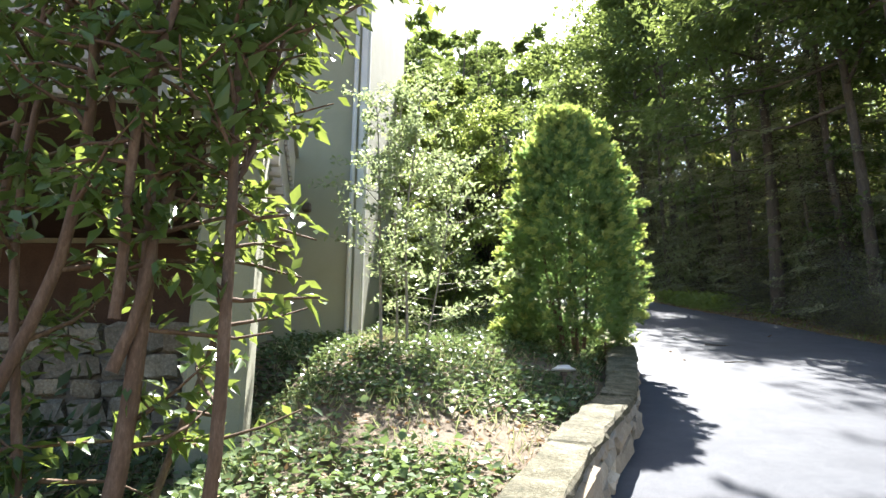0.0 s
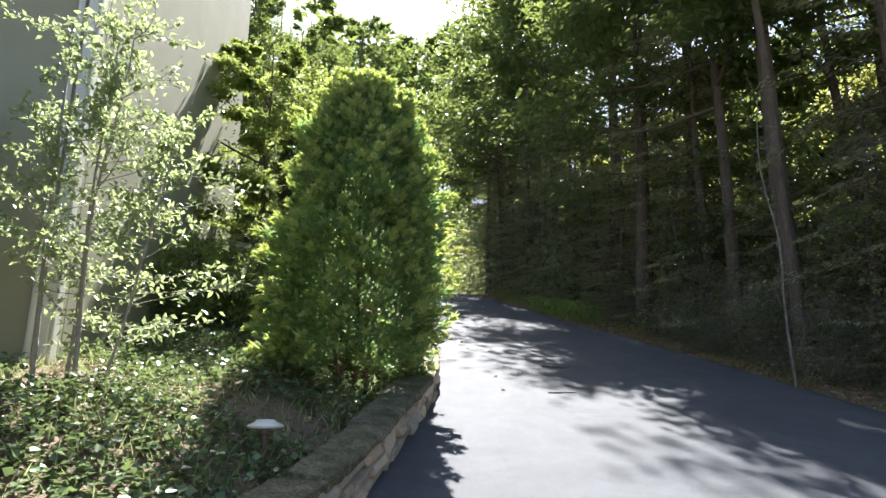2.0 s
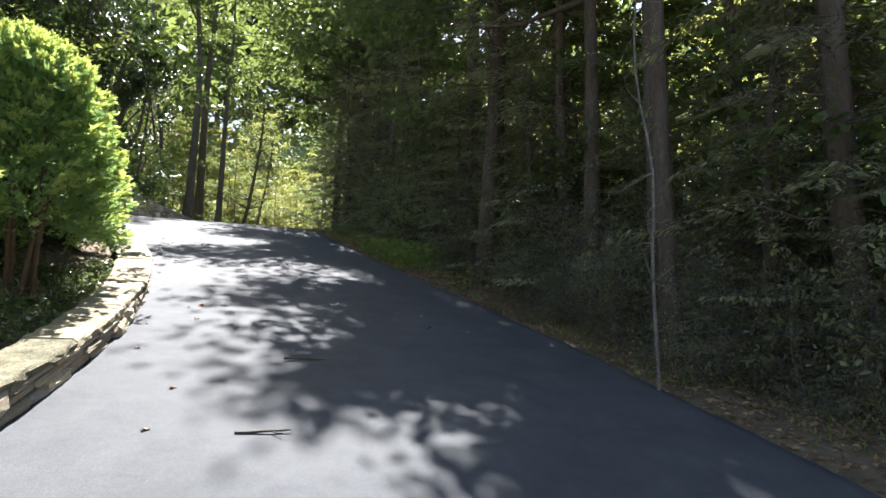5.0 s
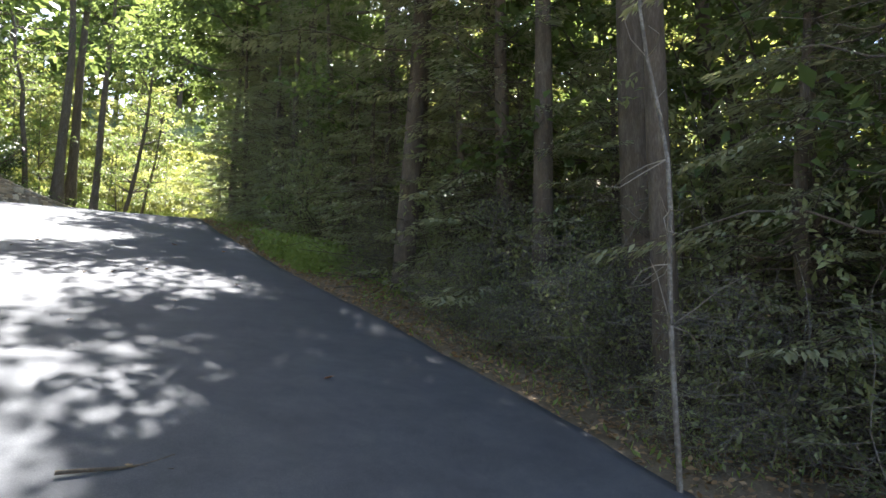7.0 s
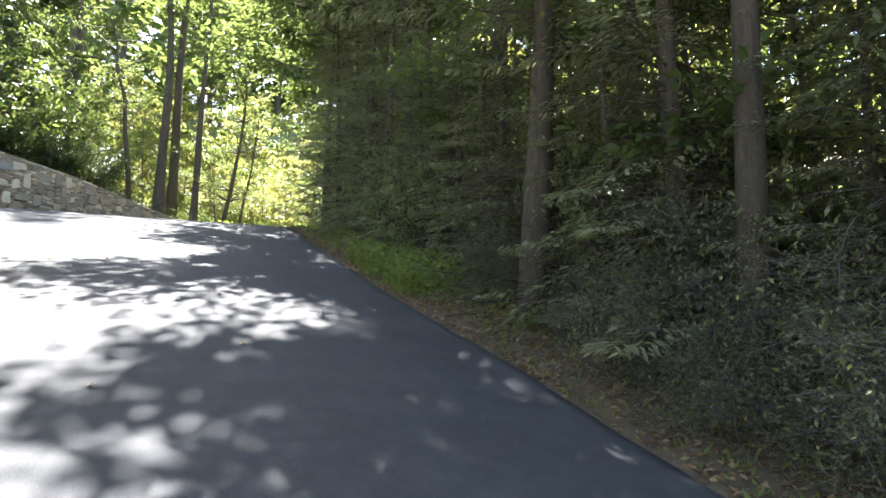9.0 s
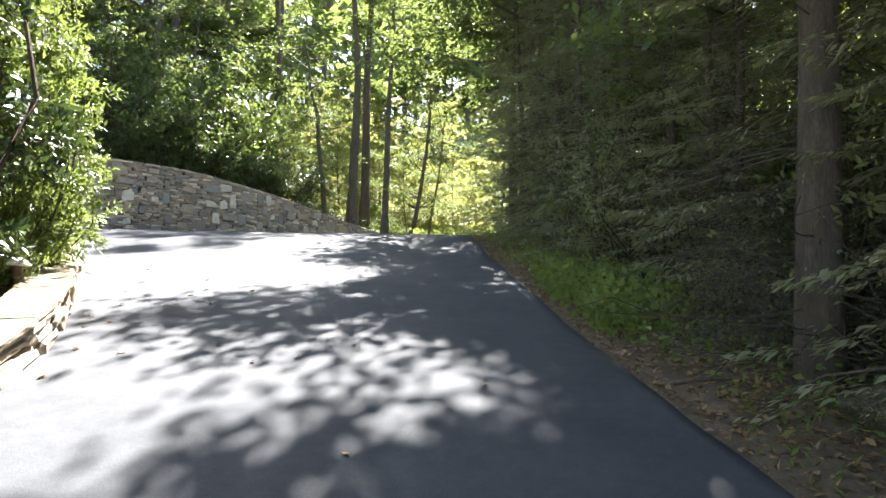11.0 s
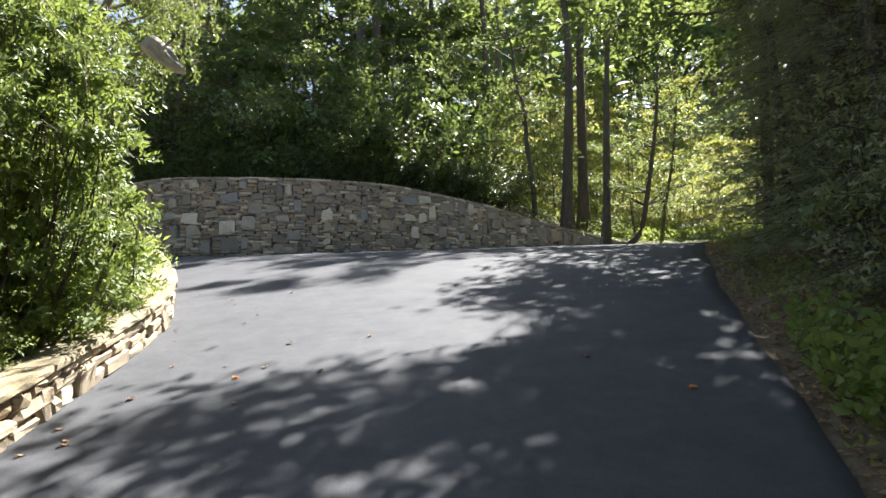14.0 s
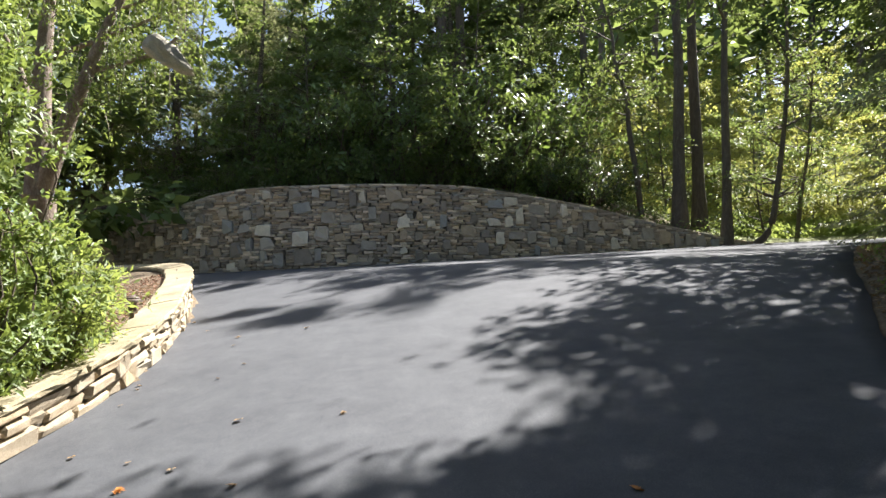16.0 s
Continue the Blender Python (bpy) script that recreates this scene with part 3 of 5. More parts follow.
# ---- plants ----
def bend(r, a, b, k, wob):
    """k points from a to b along a smooth wandering bow."""
    a, b = np.asarray(a, float), np.asarray(b, float)
    t = np.linspace(0, 1, k)
    c = max(3, k // 2 + 1)
    way = np.cumsum(r.normal(0, wob * 1.5, (c, 3)), axis=0)
    off = np.stack([np.interp(t, np.linspace(0, 1, c), way[:, d]) for d in range(3)], 1)
    if k > 5:
        for _ in range(2):
            off[1:-1] = 0.25 * off[:-2] + 0.5 * off[1:-1] + 0.25 * off[2:]
    return a + (b - a) * t[:, None] + off * np.sin(t * math.pi)[:, None]


def broadleaf_tree(name, seed, height, spread, first, n_limbs, leaves, leaf, leafmat, trunk_r, label, bark=None, layered=True, lean=(0, 0)):
    """Trunk with limbs and a loose, layered crown of leaves."""
    r = rng(seed)
    tree = empty(name, 0, 0, 0, label, "tree")
    wood, crown = Acc(), Acc()
    top = np.array([lean[0] + r.normal(0, 0.2), lean[1] + r.normal(0, 0.2), height])
    k = 12
    tp = bend(r, (0, 0, -0.3), top, k, height * 0.006)
    rad = trunk_r * (1 - np.linspace(0, 1, k) * 0.85)
    rad[0] *= 1.5
    trunk = Acc()
    trunk.tube(tp, rad, 10)
    P, D = [], []
    for i in range(n_limbs):
        h = first + (1 - first) * ((i + r.uniform(0, 1)) / n_limbs)
        b = np.array([np.interp(h, np.linspace(0, 1, k), tp[:, c]) for c in range(3)])
        az = i * 2.4 + r.normal(0, 0.4)
        reach = spread * (1.05 - 0.65 * max(0, (h - 0.55) / 0.45)) * r.uniform(0.6, 1.1)
        e = b + np.array([math.cos(az) * reach, math.sin(az) * reach, reach * r.uniform(0.1, 0.55)])
        lp = bend(r, b, e, 7, reach * 0.03)
        r0 = trunk_r * (1 - h) * 0.5 + 0.015
        wood.tube(lp, np.linspace(r0, 0.008, 7), 5)
        for j in range(5):
            s = r.uniform(0.35, 1.0)
            q = np.array([np.interp(s, np.linspace(0, 1, 7), lp[:, c]) for c in range(3)])
            az2 = az + r.normal(0, 0.9)
            ln = reach * r.uniform(0.25, 0.5)
            e2 = q + np.array([math.cos(az2) * ln, math.sin(az2) * ln, ln * r.uniform(-0.15, 0.35)])
            sp = bend(r, q, e2, 4, ln * 0.04)
            if j < 3:
                wood.tube(sp, np.linspace(r0 * 0.4 + 0.004, 0.004, 4), 3)
            m = max(4, int(leaves / (n_limbs * 5)))
            u = r.uniform(0.1, 1.05, m)[:, None]
            c = q + (e2 - q) * u
            flat = 0.09 if layered else 0.2
            c = c + r.normal(0, 1, (m, 3)) * np.array([ln * 0.22, ln * 0.22, ln * flat])
            P.append(c)
            D.append(np.tile((e2 - q) / ln, (m, 1)))
    P, D = np.concatenate(P), np.concatenate(D)
    m = len(P)
    D = D + r.normal(0, 0.7, (m, 3))
    D[:, 2] -= 0.3
    N = np.array([0, 0, 1.0]) + r.normal(0, 0.45, (m, 3))
    s = leaf * r.uniform(0.6, 1.25, m)
    crown.leaves(P, D, N, s, s * 0.55)
    trunk.obj("trunk", bark or BARK, tree, smooth=True)
    wood.obj("branching", bark or BARK, tree)["kind"] = "stuff"
    crown.obj("crown", leafmat, tree)["kind"] = "stuff"
    return tree


def hemlock(name, seed, height, spread, boughs, leaf, label, low=0.06, dense=1.0):
    """Conifer with drooping, feathery boughs."""
    r = rng(seed)
    tree = empty(name, 0, 0, 0, label, "tree")
    wood, crown = Acc(), Acc()
    tp = bend(r, (0, 0, -0.3), (r.normal(0, 0.2), r.normal(0, 0.2), height), 10, 0.03)
    trunk = Acc()
    trunk.tube(tp, np.linspace(height * 0.014 + 0.03, 0.015, 10), 8)
    for i in range(boughs):
        h = low + (1 - low) * (i / boughs) ** 0.9
        b = np.array([np.interp(h, np.linspace(0, 1, 10), tp[:, c]) for c in range(3)])
        az = i * 2.39 + r.normal(0, 0.3)
        reach = spread * (1 - h) ** 0.7 * r.uniform(0.65, 1.1) + 0.25
        e = b + np.array([math.cos(az) * reach, math.sin(az) * reach, -reach * r.uniform(-0.05, 0.35)])
        lp = bend(r, b, e, 6, reach * 0.02)
        lp[2:4, 2] += reach * 0.06
        wood.tube(lp, np.linspace(0.006 + reach * 0.006, 0.002, 6), 3)
        m = int((12 + 66 * reach) * (0.17 / leaf) ** 0.8 * dense)
        u = r.uniform(0.12, 1.02, m)
        q = np.stack([np.interp(u, np.linspace(0, 1, 6), lp[:, c]) for c in range(3)], 1)
        side = np.array([-math.sin(az), math.cos(az), 0]) * np.sign(r.normal(size=m))[:, None]
        fwd = np.array([math.cos(az), math.sin(az), 0])
        d = side * r.uniform(0.4, 1.0, m)[:, None] + fwd * 0.6
        d[:, 2] -= r.uniform(0.0, 0.6, m)
        w = (0.16 + 0.3 * (1 - u)) * reach * 0.55
        q = q + side * (r.uniform(0, 1, m) * w)[:, None] - np.array([0, 0, 1.0]) * (r.uniform(0, 0.3, m) * w)[:, None]
        s = leaf * r.uniform(0.6, 1.3, m)
        crown.leaves(q, d, np.array([0, 0, 1.0]) + r.normal(0, 0.3, (m, 3)), s, s * 0.3)
    # bare grey twigs low on the trunk
    for i in range(boughs * 2):
        h = r.uniform(0.02, 0.45)
        a = np.array([np.interp(h, np.linspace(0, 1, 10), tp[:, c]) for c in range(3)])
        az, ln = r.uniform(0, 6.283), spread * r.uniform(0.15, 0.5)
        e = a + np.array([math.cos(az) * ln, math.sin(az) * ln, -ln * r.uniform(-0.1, 0.4)])
        lp = bend(r, a, e, 5, ln * 0.04)
        wood.tube(lp, np.linspace(0.009, 0.003, 5), 3)
        for g in (3,):
            wood.tube(np.stack([lp[g], lp[g] + (e - a) * 0.15 + r.normal(0, 0.07, 3), lp[g] + (e - a) * 0.3 + r.normal(0, 0.1, 3)]), [0.005, 0.004, 0.002], 3)
    trunk.obj("trunk", BARK, tree, smooth=True)
    wood.obj("branching", BARK, tree)["kind"] = "stuff"
    crown.obj("crown", L_HEM, tree)["kind"] = "stuff"
    return tree


def shrub(name, seed, height, spread, stems, leaves, leaf, aspect, leafmat, label, bark=None, twigs=9, low=0.1, category="shrub", reach=(0.15, 0.45), foot=0.15):
    """Many-stemmed bush with clustered leaves."""
    r = rng(seed)
    bush = empty(name, 0, 0, 0, label, category)
    wood, crown = Acc(), Acc()
    tips = []
    for i in range(stems):
        az = i * 2.4 + r.normal(0, 0.4)
        rr = spread * math.sqrt(r.uniform(0.02, 1))
        hh = height * (1 - 0.55 * (rr / spread) ** 2) * r.uniform(0.75, 1.0)
        b = np.array([math.cos(az) * rr * foot, math.sin(az) * rr * foot, -0.1])
        e = np.array([math.cos(az) * rr, math.sin(az) * rr, hh])
        lp = bend(r, b, e, 6, 0.03 * height)
        wood.tube(lp, np.linspace(0.012 + height * (0.006 if foot < 0.5 else 0.001), 0.004, 6), 4)
        for j in range(twigs):
            s = r.uniform(low, 1.0)
            q = np.array([np.interp(s, np.linspace(0, 1, 6), lp[:, c]) for c in range(3)])
            ln = spread * r.uniform(*reach)
            v = unit(r, 1)[0] * np.array([1, 1, 0.5]) + np.array([math.cos(az), math.sin(az), 0.3]) * 0.6
            e2 = q + v * ln
            if j < 4:
                wood.tube(bend(r, q, e2, 3, 0.01), [0.006, 0.005, 0.003], 3)
            tips.append((q, e2))
    m = max(3, leaves // len(tips))
    for q, e2 in tips:
        ax = (e2 - q) / (np.linalg.norm(e2 - q) + 1e-9)
        u = np.clip(r.normal(0.85, 0.25, m), 0.1, 1.1)[:, None]
        c = q + (e2 - q) * u + r.normal(0, leaf * 0.45, (m, 3))
        v = unit(r, m)
        v = v - (v @ ax)[:, None] * ax
        d = v + ax * 0.55
        d[:, 2] += 0.1
        nrm = ax + np.array([0, 0, 0.8]) + r.normal(0, 0.3, (m, 3))
        s = leaf * r.uniform(0.6, 1.2, m)
        crown.leaves(c, d, nrm, s, s * aspect)
    wood.obj("branching", bark or BARK, bush)["kind"] = "stuff"
    crown.obj("foliage", leafmat, bush)["kind"] = "stuff"
    return bush


def set_on(ob, x, y, turn=0.0, scale=1.0, sink=0.0):
    ob.matrix_world = pose(x, y, float(ground_z(x, y)) - sink, 0, 0, turn)
    ob.scale = (scale, scale, scale)
    return ob


def again(ob, x, y, turn, scale, label=""):
    c = copy_thing(ob, pose(x, y, float(ground_z(x, y)), 0, 0, turn))
    c.scale = (scale, scale, scale)
    if label:
        c["label"] = label
    return c


def arborvitae(x, y, height, radius, seed, sprays, label, clear=0.0):
    """Columnar evergreen clothed in upright fans of scale foliage."""
    r = rng(seed)
    bush = empty("arborvitae", x, y, float(ground_z(x, y)), label, "shrub", "evergreens by the low wall")
    wood, crown = Acc(), Acc()
    for i in range(5):
        a = i * 1.26
        wood.tube(bend(r, (math.cos(a) * 0.12, math.sin(a) * 0.12, -0.1), (math.cos(a) * radius * 0.3, math.sin(a) * radius * 0.3, height * 0.9), 7, 0.03), np.linspace(0.028, 0.008, 7), 6)
    # lumps make the outline uneven
    la, lh, ls = r.uniform(0, 6.28, 60), r.uniform(0, 1, 60), r.uniform(-0.22, 0.26, 60)

    def rad(h, a):
        base = np.interp(h, [0, 0.1, 0.35, 0.62, 0.8, 0.92, 1.0], [0.8, 1.0, 1.0, 0.84, 0.63, 0.42, 0.08])
        lump = np.zeros_like(h)
        for A, H, S in zip(la, lh, ls):
            da = np.angle(np.exp(1j * (a - A)))
            lump += S * np.exp(-(da / 0.4) ** 2 - ((h - H) / 0.07) ** 2)
        return radius * (base + lump)

    # flame-shaped plumes all round, each a bundle of fans, so that plumes stand out against dark gaps
    plumes = int(760 * height * radius / 3)
    per = sprays // plumes
    h = (np.arange(plumes) + r.uniform(0, 1, plumes)) / plumes
    h = clear + (1 - clear) * (1 - (1 - h) ** 1.25)
    a = np.arange(plumes) * 2.39996 + r.normal(0, 0.25, plumes)
    R = rad(h, a) * r.uniform(0.8, 1.12, plumes)
    T = np.stack([np.cos(a) * R, np.sin(a) * R, 0.16 + h * (height - 0.1)], 1)
    out = np.stack([np.cos(a), np.sin(a), np.zeros(plumes)], 1)
    lead = out * (1.0 - 0.5 * h ** 3)[:, None] + np.array([0, 0, 1.0]) * (0.35 + 0.9 * h ** 2)[:, None] + r.normal(0, 0.2, (plumes, 3))
    lead /= np.linalg.norm(lead, axis=1)[:, None]
    size = r.uniform(0.22, 0.42, plumes)
    T, lead, size = np.repeat(T, per, 0), np.repeat(lead, per, 0), np.repeat(size, per)
    k = len(T)
    u = r.uniform(0, 1, k) ** 0.8
    C = T + lead * ((u - 0.75) * size)[:, None] + r.normal(0, 1, (k, 3)) * np.array([1, 1, 0.75]) * (0.075 * (1.12 - u))[:, None]
    ax = lead + r.normal(0, 0.4, (k, 3))
    ax /= np.linalg.norm(ax, axis=1)[:, None]
    nrm = np.array([0, 0, 1.0]) + r.normal(0, 0.6, (k, 3))
    sideways = np.cross(ax, nrm)
    sideways /= np.linalg.norm(sideways, axis=1)[:, None]
    # older shaded fans behind the plumes close the crown
    ki = sprays // 2
    hi, ai = r.uniform(0.02 + clear, 0.96, ki), r.uniform(0, 6.283, ki)
    Ri = rad(hi, ai) * r.uniform(0.62, 0.9, ki)
    Ci = np.stack([np.cos(ai) * Ri, np.sin(ai) * Ri, 0.2 + hi * (height - 0.25)], 1)
    di = np.stack([np.cos(ai), np.sin(ai), np.full(ki, 0.7)], 1) + r.normal(0, 0.5, (ki, 3))
    si = r.uniform(0.06, 0.11, ki)
    crown.leaves(Ci, di, unit(r, ki), si, si * 0.36, wide=0.6)
    tips = Acc()
    fresh = u > 0.72
    # each fan has five narrow blades
    for q, (ang, ln) in enumerate([(-0.85, 0.62), (-0.42, 0.85), (0.0, 1.0), (0.42, 0.85), (0.85, 0.62)]):
        d = ax * math.cos(ang) + sideways * math.sin(ang)
        s = 0.08 * ln * r.uniform(0.7, 1.25, k)
        w = nrm + r.normal(0, 0.2, (k, 3))
        crown.leaves(C[~fresh], d[~fresh], w[~fresh], s[~fresh], s[~fresh] * 0.22, wide=0.6)
        tips.leaves(C[fresh], d[fresh], w[fresh], s[fresh], s[fresh] * 0.22, wide=0.6)
    wood.obj("branching", BARK_RED, bush)["kind"] = "stuff"
    crown.obj("foliage", L_ARB, bush)["kind"] = "stuff"
    tips.obj("new_growth", L_ARB_TIP, bush, "yellow-green new growth")["kind"] = "stuff"
    return bush


arborvitae(1.76, 8.4, 3.4, 0.88, 3, 27000, "columnar green arborvitae with yellow-green new growth beside the wall")
arborvitae(2.05, 12.3, 2.65, 0.86, 4, 12000, "smaller rounded arborvitae with bare lower stems beside the wall", 0.17)

build_stone_wall()


# ---- the house ----
def build_house():
    house = empty("house", -4.5, 8.0, 1.6, "two-storey beige stucco house with a raised timber deck", "house")

    def bit(name, x0, x1, y0, y1, z0, z1, mat, label="", bevel=0.01, parent=None):
        ob = part(name, box(x0, x1, y0, y1, z0, z1, bevel), mat, parent or house, label)
        if parent is None:
            ob.matrix_parent_inverse = house.matrix_world.inverted()
        return ob

    bit("wall", -9.0, -1.05, 8.0, 8.3, 1.5, 14.0, STUCCO, "plain beige stucco wall")
    bit("wall", -1.35, -1.05, 8.3, 16.0, 1.5, 14.0, STUCCO, "shaded stucco side wall")
    bit("corner_trim", -1.13, -1.03, 7.96, 8.0, 1.9, 14.0, TRIM, "pale vertical corner board")
    bit("corner_trim", -1.05, -1.01, 8.0, 8.14, 1.9, 14.0, TRIM)
    bit("downpipe", -1.22, -1.16, 7.93, 7.99, 2.0, 14.0, TRIM, "slender pale downpipe", 0.02)
    bit("wall", -2.55, -2.2, 7.5, 8.0, 1.5, 3.45, STUCCO, "projecting lower wall panel")
    bit("roof", -9.3, -0.9, 7.9, 16.1, 14.0, 14.3, DARKWOOD)
    bit("wall_lamp", -1.84, -1.72, 7.9, 8.0, 3.98, 4.1, BRONZE, "small dark wall lamp", 0.02)
    # dark sheet before the stucco, added to hold the under-deck shade
    bit("wall", -9.0, -2.8, 7.6, 7.9, 1.2, 3.45, DARKWOOD, "dark wall sheet standing in for the shade under the deck")
    return house


def build_deck():
    """Deck in its own frame: corner at the house wall, x to the right, y along the edge, turned a little from the house."""
    deck = tagged(new("deck"), "raised timber deck with slatted railing on a stucco pier", "deck")
    deck.matrix_world = pose(-1.98, 7.98, 0, 0, 0, 10.6)

    def bit(name, x0, x1, y0, y1, z0, z1, mat, label="", bevel=0.008):
        return part(name, box(x0, x1, y0, y1, z0, z1, bevel), mat, deck, label)

    bit("pier", -0.43, -0.02, -3.66, -3.1, 0.7, 3.5, STUCCO, "square stucco pier", 0.025)
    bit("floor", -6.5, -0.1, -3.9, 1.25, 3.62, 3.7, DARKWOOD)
    bit("rim_board", -0.1, -0.03, -4.0, -0.01, 3.5, 3.75, DECKWOOD)
    bit("rim_board", -6.5, -0.03, -4.0, -3.93, 3.502, 3.752, DECKWOOD)
    for i in range(15):
        y = -3.85 + i * 0.26
        bit("joist_end", -0.5, 0.05, y, y + 0.06, 3.46, 3.58, DECKWOOD)
    bit("parapet_panel", -0.09, -0.04, -4.0, -0.01, 3.76, 4.5, DECKWOOD, "solid painted parapet panel")
    bit("parapet_panel", -6.5, -0.04, -4.02, -3.97, 3.762, 4.502, DECKWOOD)
    for i in range(24):
        y = -3.95 + i * 0.165
        bit("baluster", -0.035, 0.01, y, y + 0.045, 4.25, 4.74, DECKWOOD)
    for i in range(34):
        x = -5.7 + i * 0.17
        bit("baluster", x, x + 0.045, -4.07, -4.025, 4.25, 4.74, DECKWOOD)
    bit("top_rail", -0.1, 0.05, -4.1, -0.01, 4.74, 4.79, DECKWOOD)
    bit("top_rail", -6.5, 0.05, -4.12, -3.95, 4.742, 4.792, DECKWOOD)
    return deck


build_house()
build_deck()


def build_deck_wall():
    """Rough stone wall under the deck."""
    wall = part("stone_wall", box(-7.0, -1.95, 5.35, 5.75, 0.4, 2.15, 0.02), MORTAR)
    tagged(wall, "rough grey fieldstone wall beneath the deck", "wall", kind="structure")
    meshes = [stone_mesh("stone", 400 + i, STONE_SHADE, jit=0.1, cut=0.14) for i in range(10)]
    r = random.Random(9)
    z = 0.85
    while z < 2.1:
        ch = r.uniform(0.14, 0.28)
        x = -6.0
        while x < -1.95:
            ln = r.uniform(0.2, 0.55)
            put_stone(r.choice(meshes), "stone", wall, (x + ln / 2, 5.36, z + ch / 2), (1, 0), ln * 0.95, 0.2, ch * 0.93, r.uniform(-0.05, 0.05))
            x += ln
        z += ch
    for i in range(12):
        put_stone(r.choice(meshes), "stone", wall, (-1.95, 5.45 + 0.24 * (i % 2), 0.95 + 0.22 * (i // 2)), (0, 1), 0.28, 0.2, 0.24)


build_deck_wall()


# ---- near planting ----
def magnolia():
    """Evergreen with several sinuous stems and big glossy leaves."""
    r = rng(21)
    x0, y0 = -1.05, 2.4
    tree = empty("evergreen_tree", x0, y0, float(ground_z(x0, y0)), "multi-stemmed evergreen with sinuous brown stems and glossy leaves", "tree")
    wood, crown = Acc(), Acc()
    stems = [((-0.17, 0.0), (-0.42, 0.15, 3.9), 0.056), ((0.19, 0.0), (0.26, 0.2, 3.6), 0.04), ((-0.5, 0.12), (-0.52, 0.2, 3.8), 0.03),
             ((-0.75, 0.0), (-0.68, 0.1, 3.8), 0.042), ((-0.95, 0.3), (-1.2, 0.4, 3.6), 0.036), ((-0.36, 0.75), (-0.2, 0.8, 3.8), 0.03)]
    limbs = [((-0.2, 0.03, 0.75), (0.55, 0.3, 3.2), 0.034), ((-0.21, 0.02, 0.95), (-0.05, 0.15, 3.4), 0.032), ((0.2, 0.05, 1.5), (0.5, 0.5, 3.0), 0.02), ((-0.25, 0.05, 1.6), (-0.6, 0.0, 3.1), 0.022)]
    tips = []
    for base, e, rad in [((sx, sy, -0.15), e, rad) for (sx, sy), e, rad in stems] + limbs:
        lp = bend(r, base, e, 14, 0.055)
        one = Acc()
        one.tube(lp, np.linspace(rad * 0.75, rad * 0.32, 14), 8)
        one.obj("stem" if base[2] < 0 else "limb", BARK_RED, tree, smooth=True)
        for j in range(44):
            s = r.uniform(0.42, 1.0) if j > 7 else r.uniform(0.12, 0.45)
            if base[2] > 0:
                s = r.uniform(0.2, 1.0)
            q = np.array([np.interp(s, np.linspace(0, 1, 14), lp[:, c]) for c in range(3)])
            v = unit(r, 1)[0] * np.array([1, 1, 0.45]) + np.array([0.14, 0.15, 0.2])
            e2 = q + v * r.uniform(0.2, 0.65)
            wood.tube(bend(r, q, e2, 4, 0.02), np.linspace(0.012, 0.004, 4), 4)
            tips.append((q, e2))
    for q, e2 in tips:
        m = 14
        ax = (e2 - q) / np.linalg.norm(e2 - q)
        u = r.uniform(0.1, 1.05, m)[:, None]
        c = q + (e2 - q) * u + r.normal(0, 0.02, (m, 3))
        v = unit(r, m)
        v = v - (v @ ax)[:, None] * ax
        d = v + ax * 0.6 + np.array([0, 0, -0.15])
        s = r.uniform(0.07, 0.13, m)
        crown.leaves(c, d, np.array([0, 0, 1.0]) + r.normal(0, 0.45, (m, 3)), s, s * 0.46, fold=0.18)
    wood.obj("branching", BARK_RED, tree)["kind"] = "stuff"
    crown.obj("foliage", L_GLOSSY, tree)["kind"] = "stuff"


magnolia()


def small_leaf_tree():
    """Slender three-stemmed tree with fine pale leaves in tiers."""
    r = rng(33)
    x0, y0 = -0.55, 6.95
    tree = empty("young_tree", x0, y0, float(ground_z(x0, y0)), "slender multi-stemmed young tree with small pale green leaves", "tree")
    wood, crown = Acc(), Acc()
    tips = []
    for (sx, sy), e, rad in [((-0.1, 0), (-0.25, 0.1, 3.0), 0.022), ((0.18, 0.05), (0.3, 0.0, 3.1), 0.02), ((0.05, 0.2), (0.05, 0.3, 3.3), 0.018), ((0.35, 0.1), (0.75, 0.1, 2.3), 0.014)]:
        lp = bend(r, (sx, sy, -0.1), e, 9, 0.03)
        one = Acc()
        one.tube(lp, np.linspace(rad, 0.006, 9), 6)
        one.obj("stem", BARK_PALE, tree, smooth=True)
        for j in range(34):
            s = r.uniform(0.3, 1.0) if j > 5 else r.uniform(0.15, 0.4)
            q = np.array([np.interp(s, np.linspace(0, 1, 9), lp[:, c]) for c in range(3)])
            v = unit(r, 1)[0] * np.array([1, 1, 0.3]) + np.array([0, 0, 0.22])
            e2 = q + v * r.uniform(0.35, 1.25) * (1.15 - 0.55 * s)
            wood.tube(bend(r, q, e2, 4, 0.015), np.linspace(0.006, 0.002, 4), 3)
            tips.append((q, e2))
    for q, e2 in tips:
        m = 50
        u = r.uniform(0.25, 1.05, m)[:, None]
        c = q + (e2 - q) * u + r.normal(0, 0.035, (m, 3))
        d = unit(r, m) + (e2 - q) * 0.8
        s = r.uniform(0.038, 0.085, m)
        crown.leaves(c, d, np.array([0, 0, 1.0]) + r.normal(0, 0.5, (m, 3)), s, s * 0.5)
    wood.obj("branching", BARK_PALE, tree)["kind"] = "stuff"
    crown.obj("foliage", L_HOLLY, tree)["kind"] = "stuff"


small_leaf_tree()


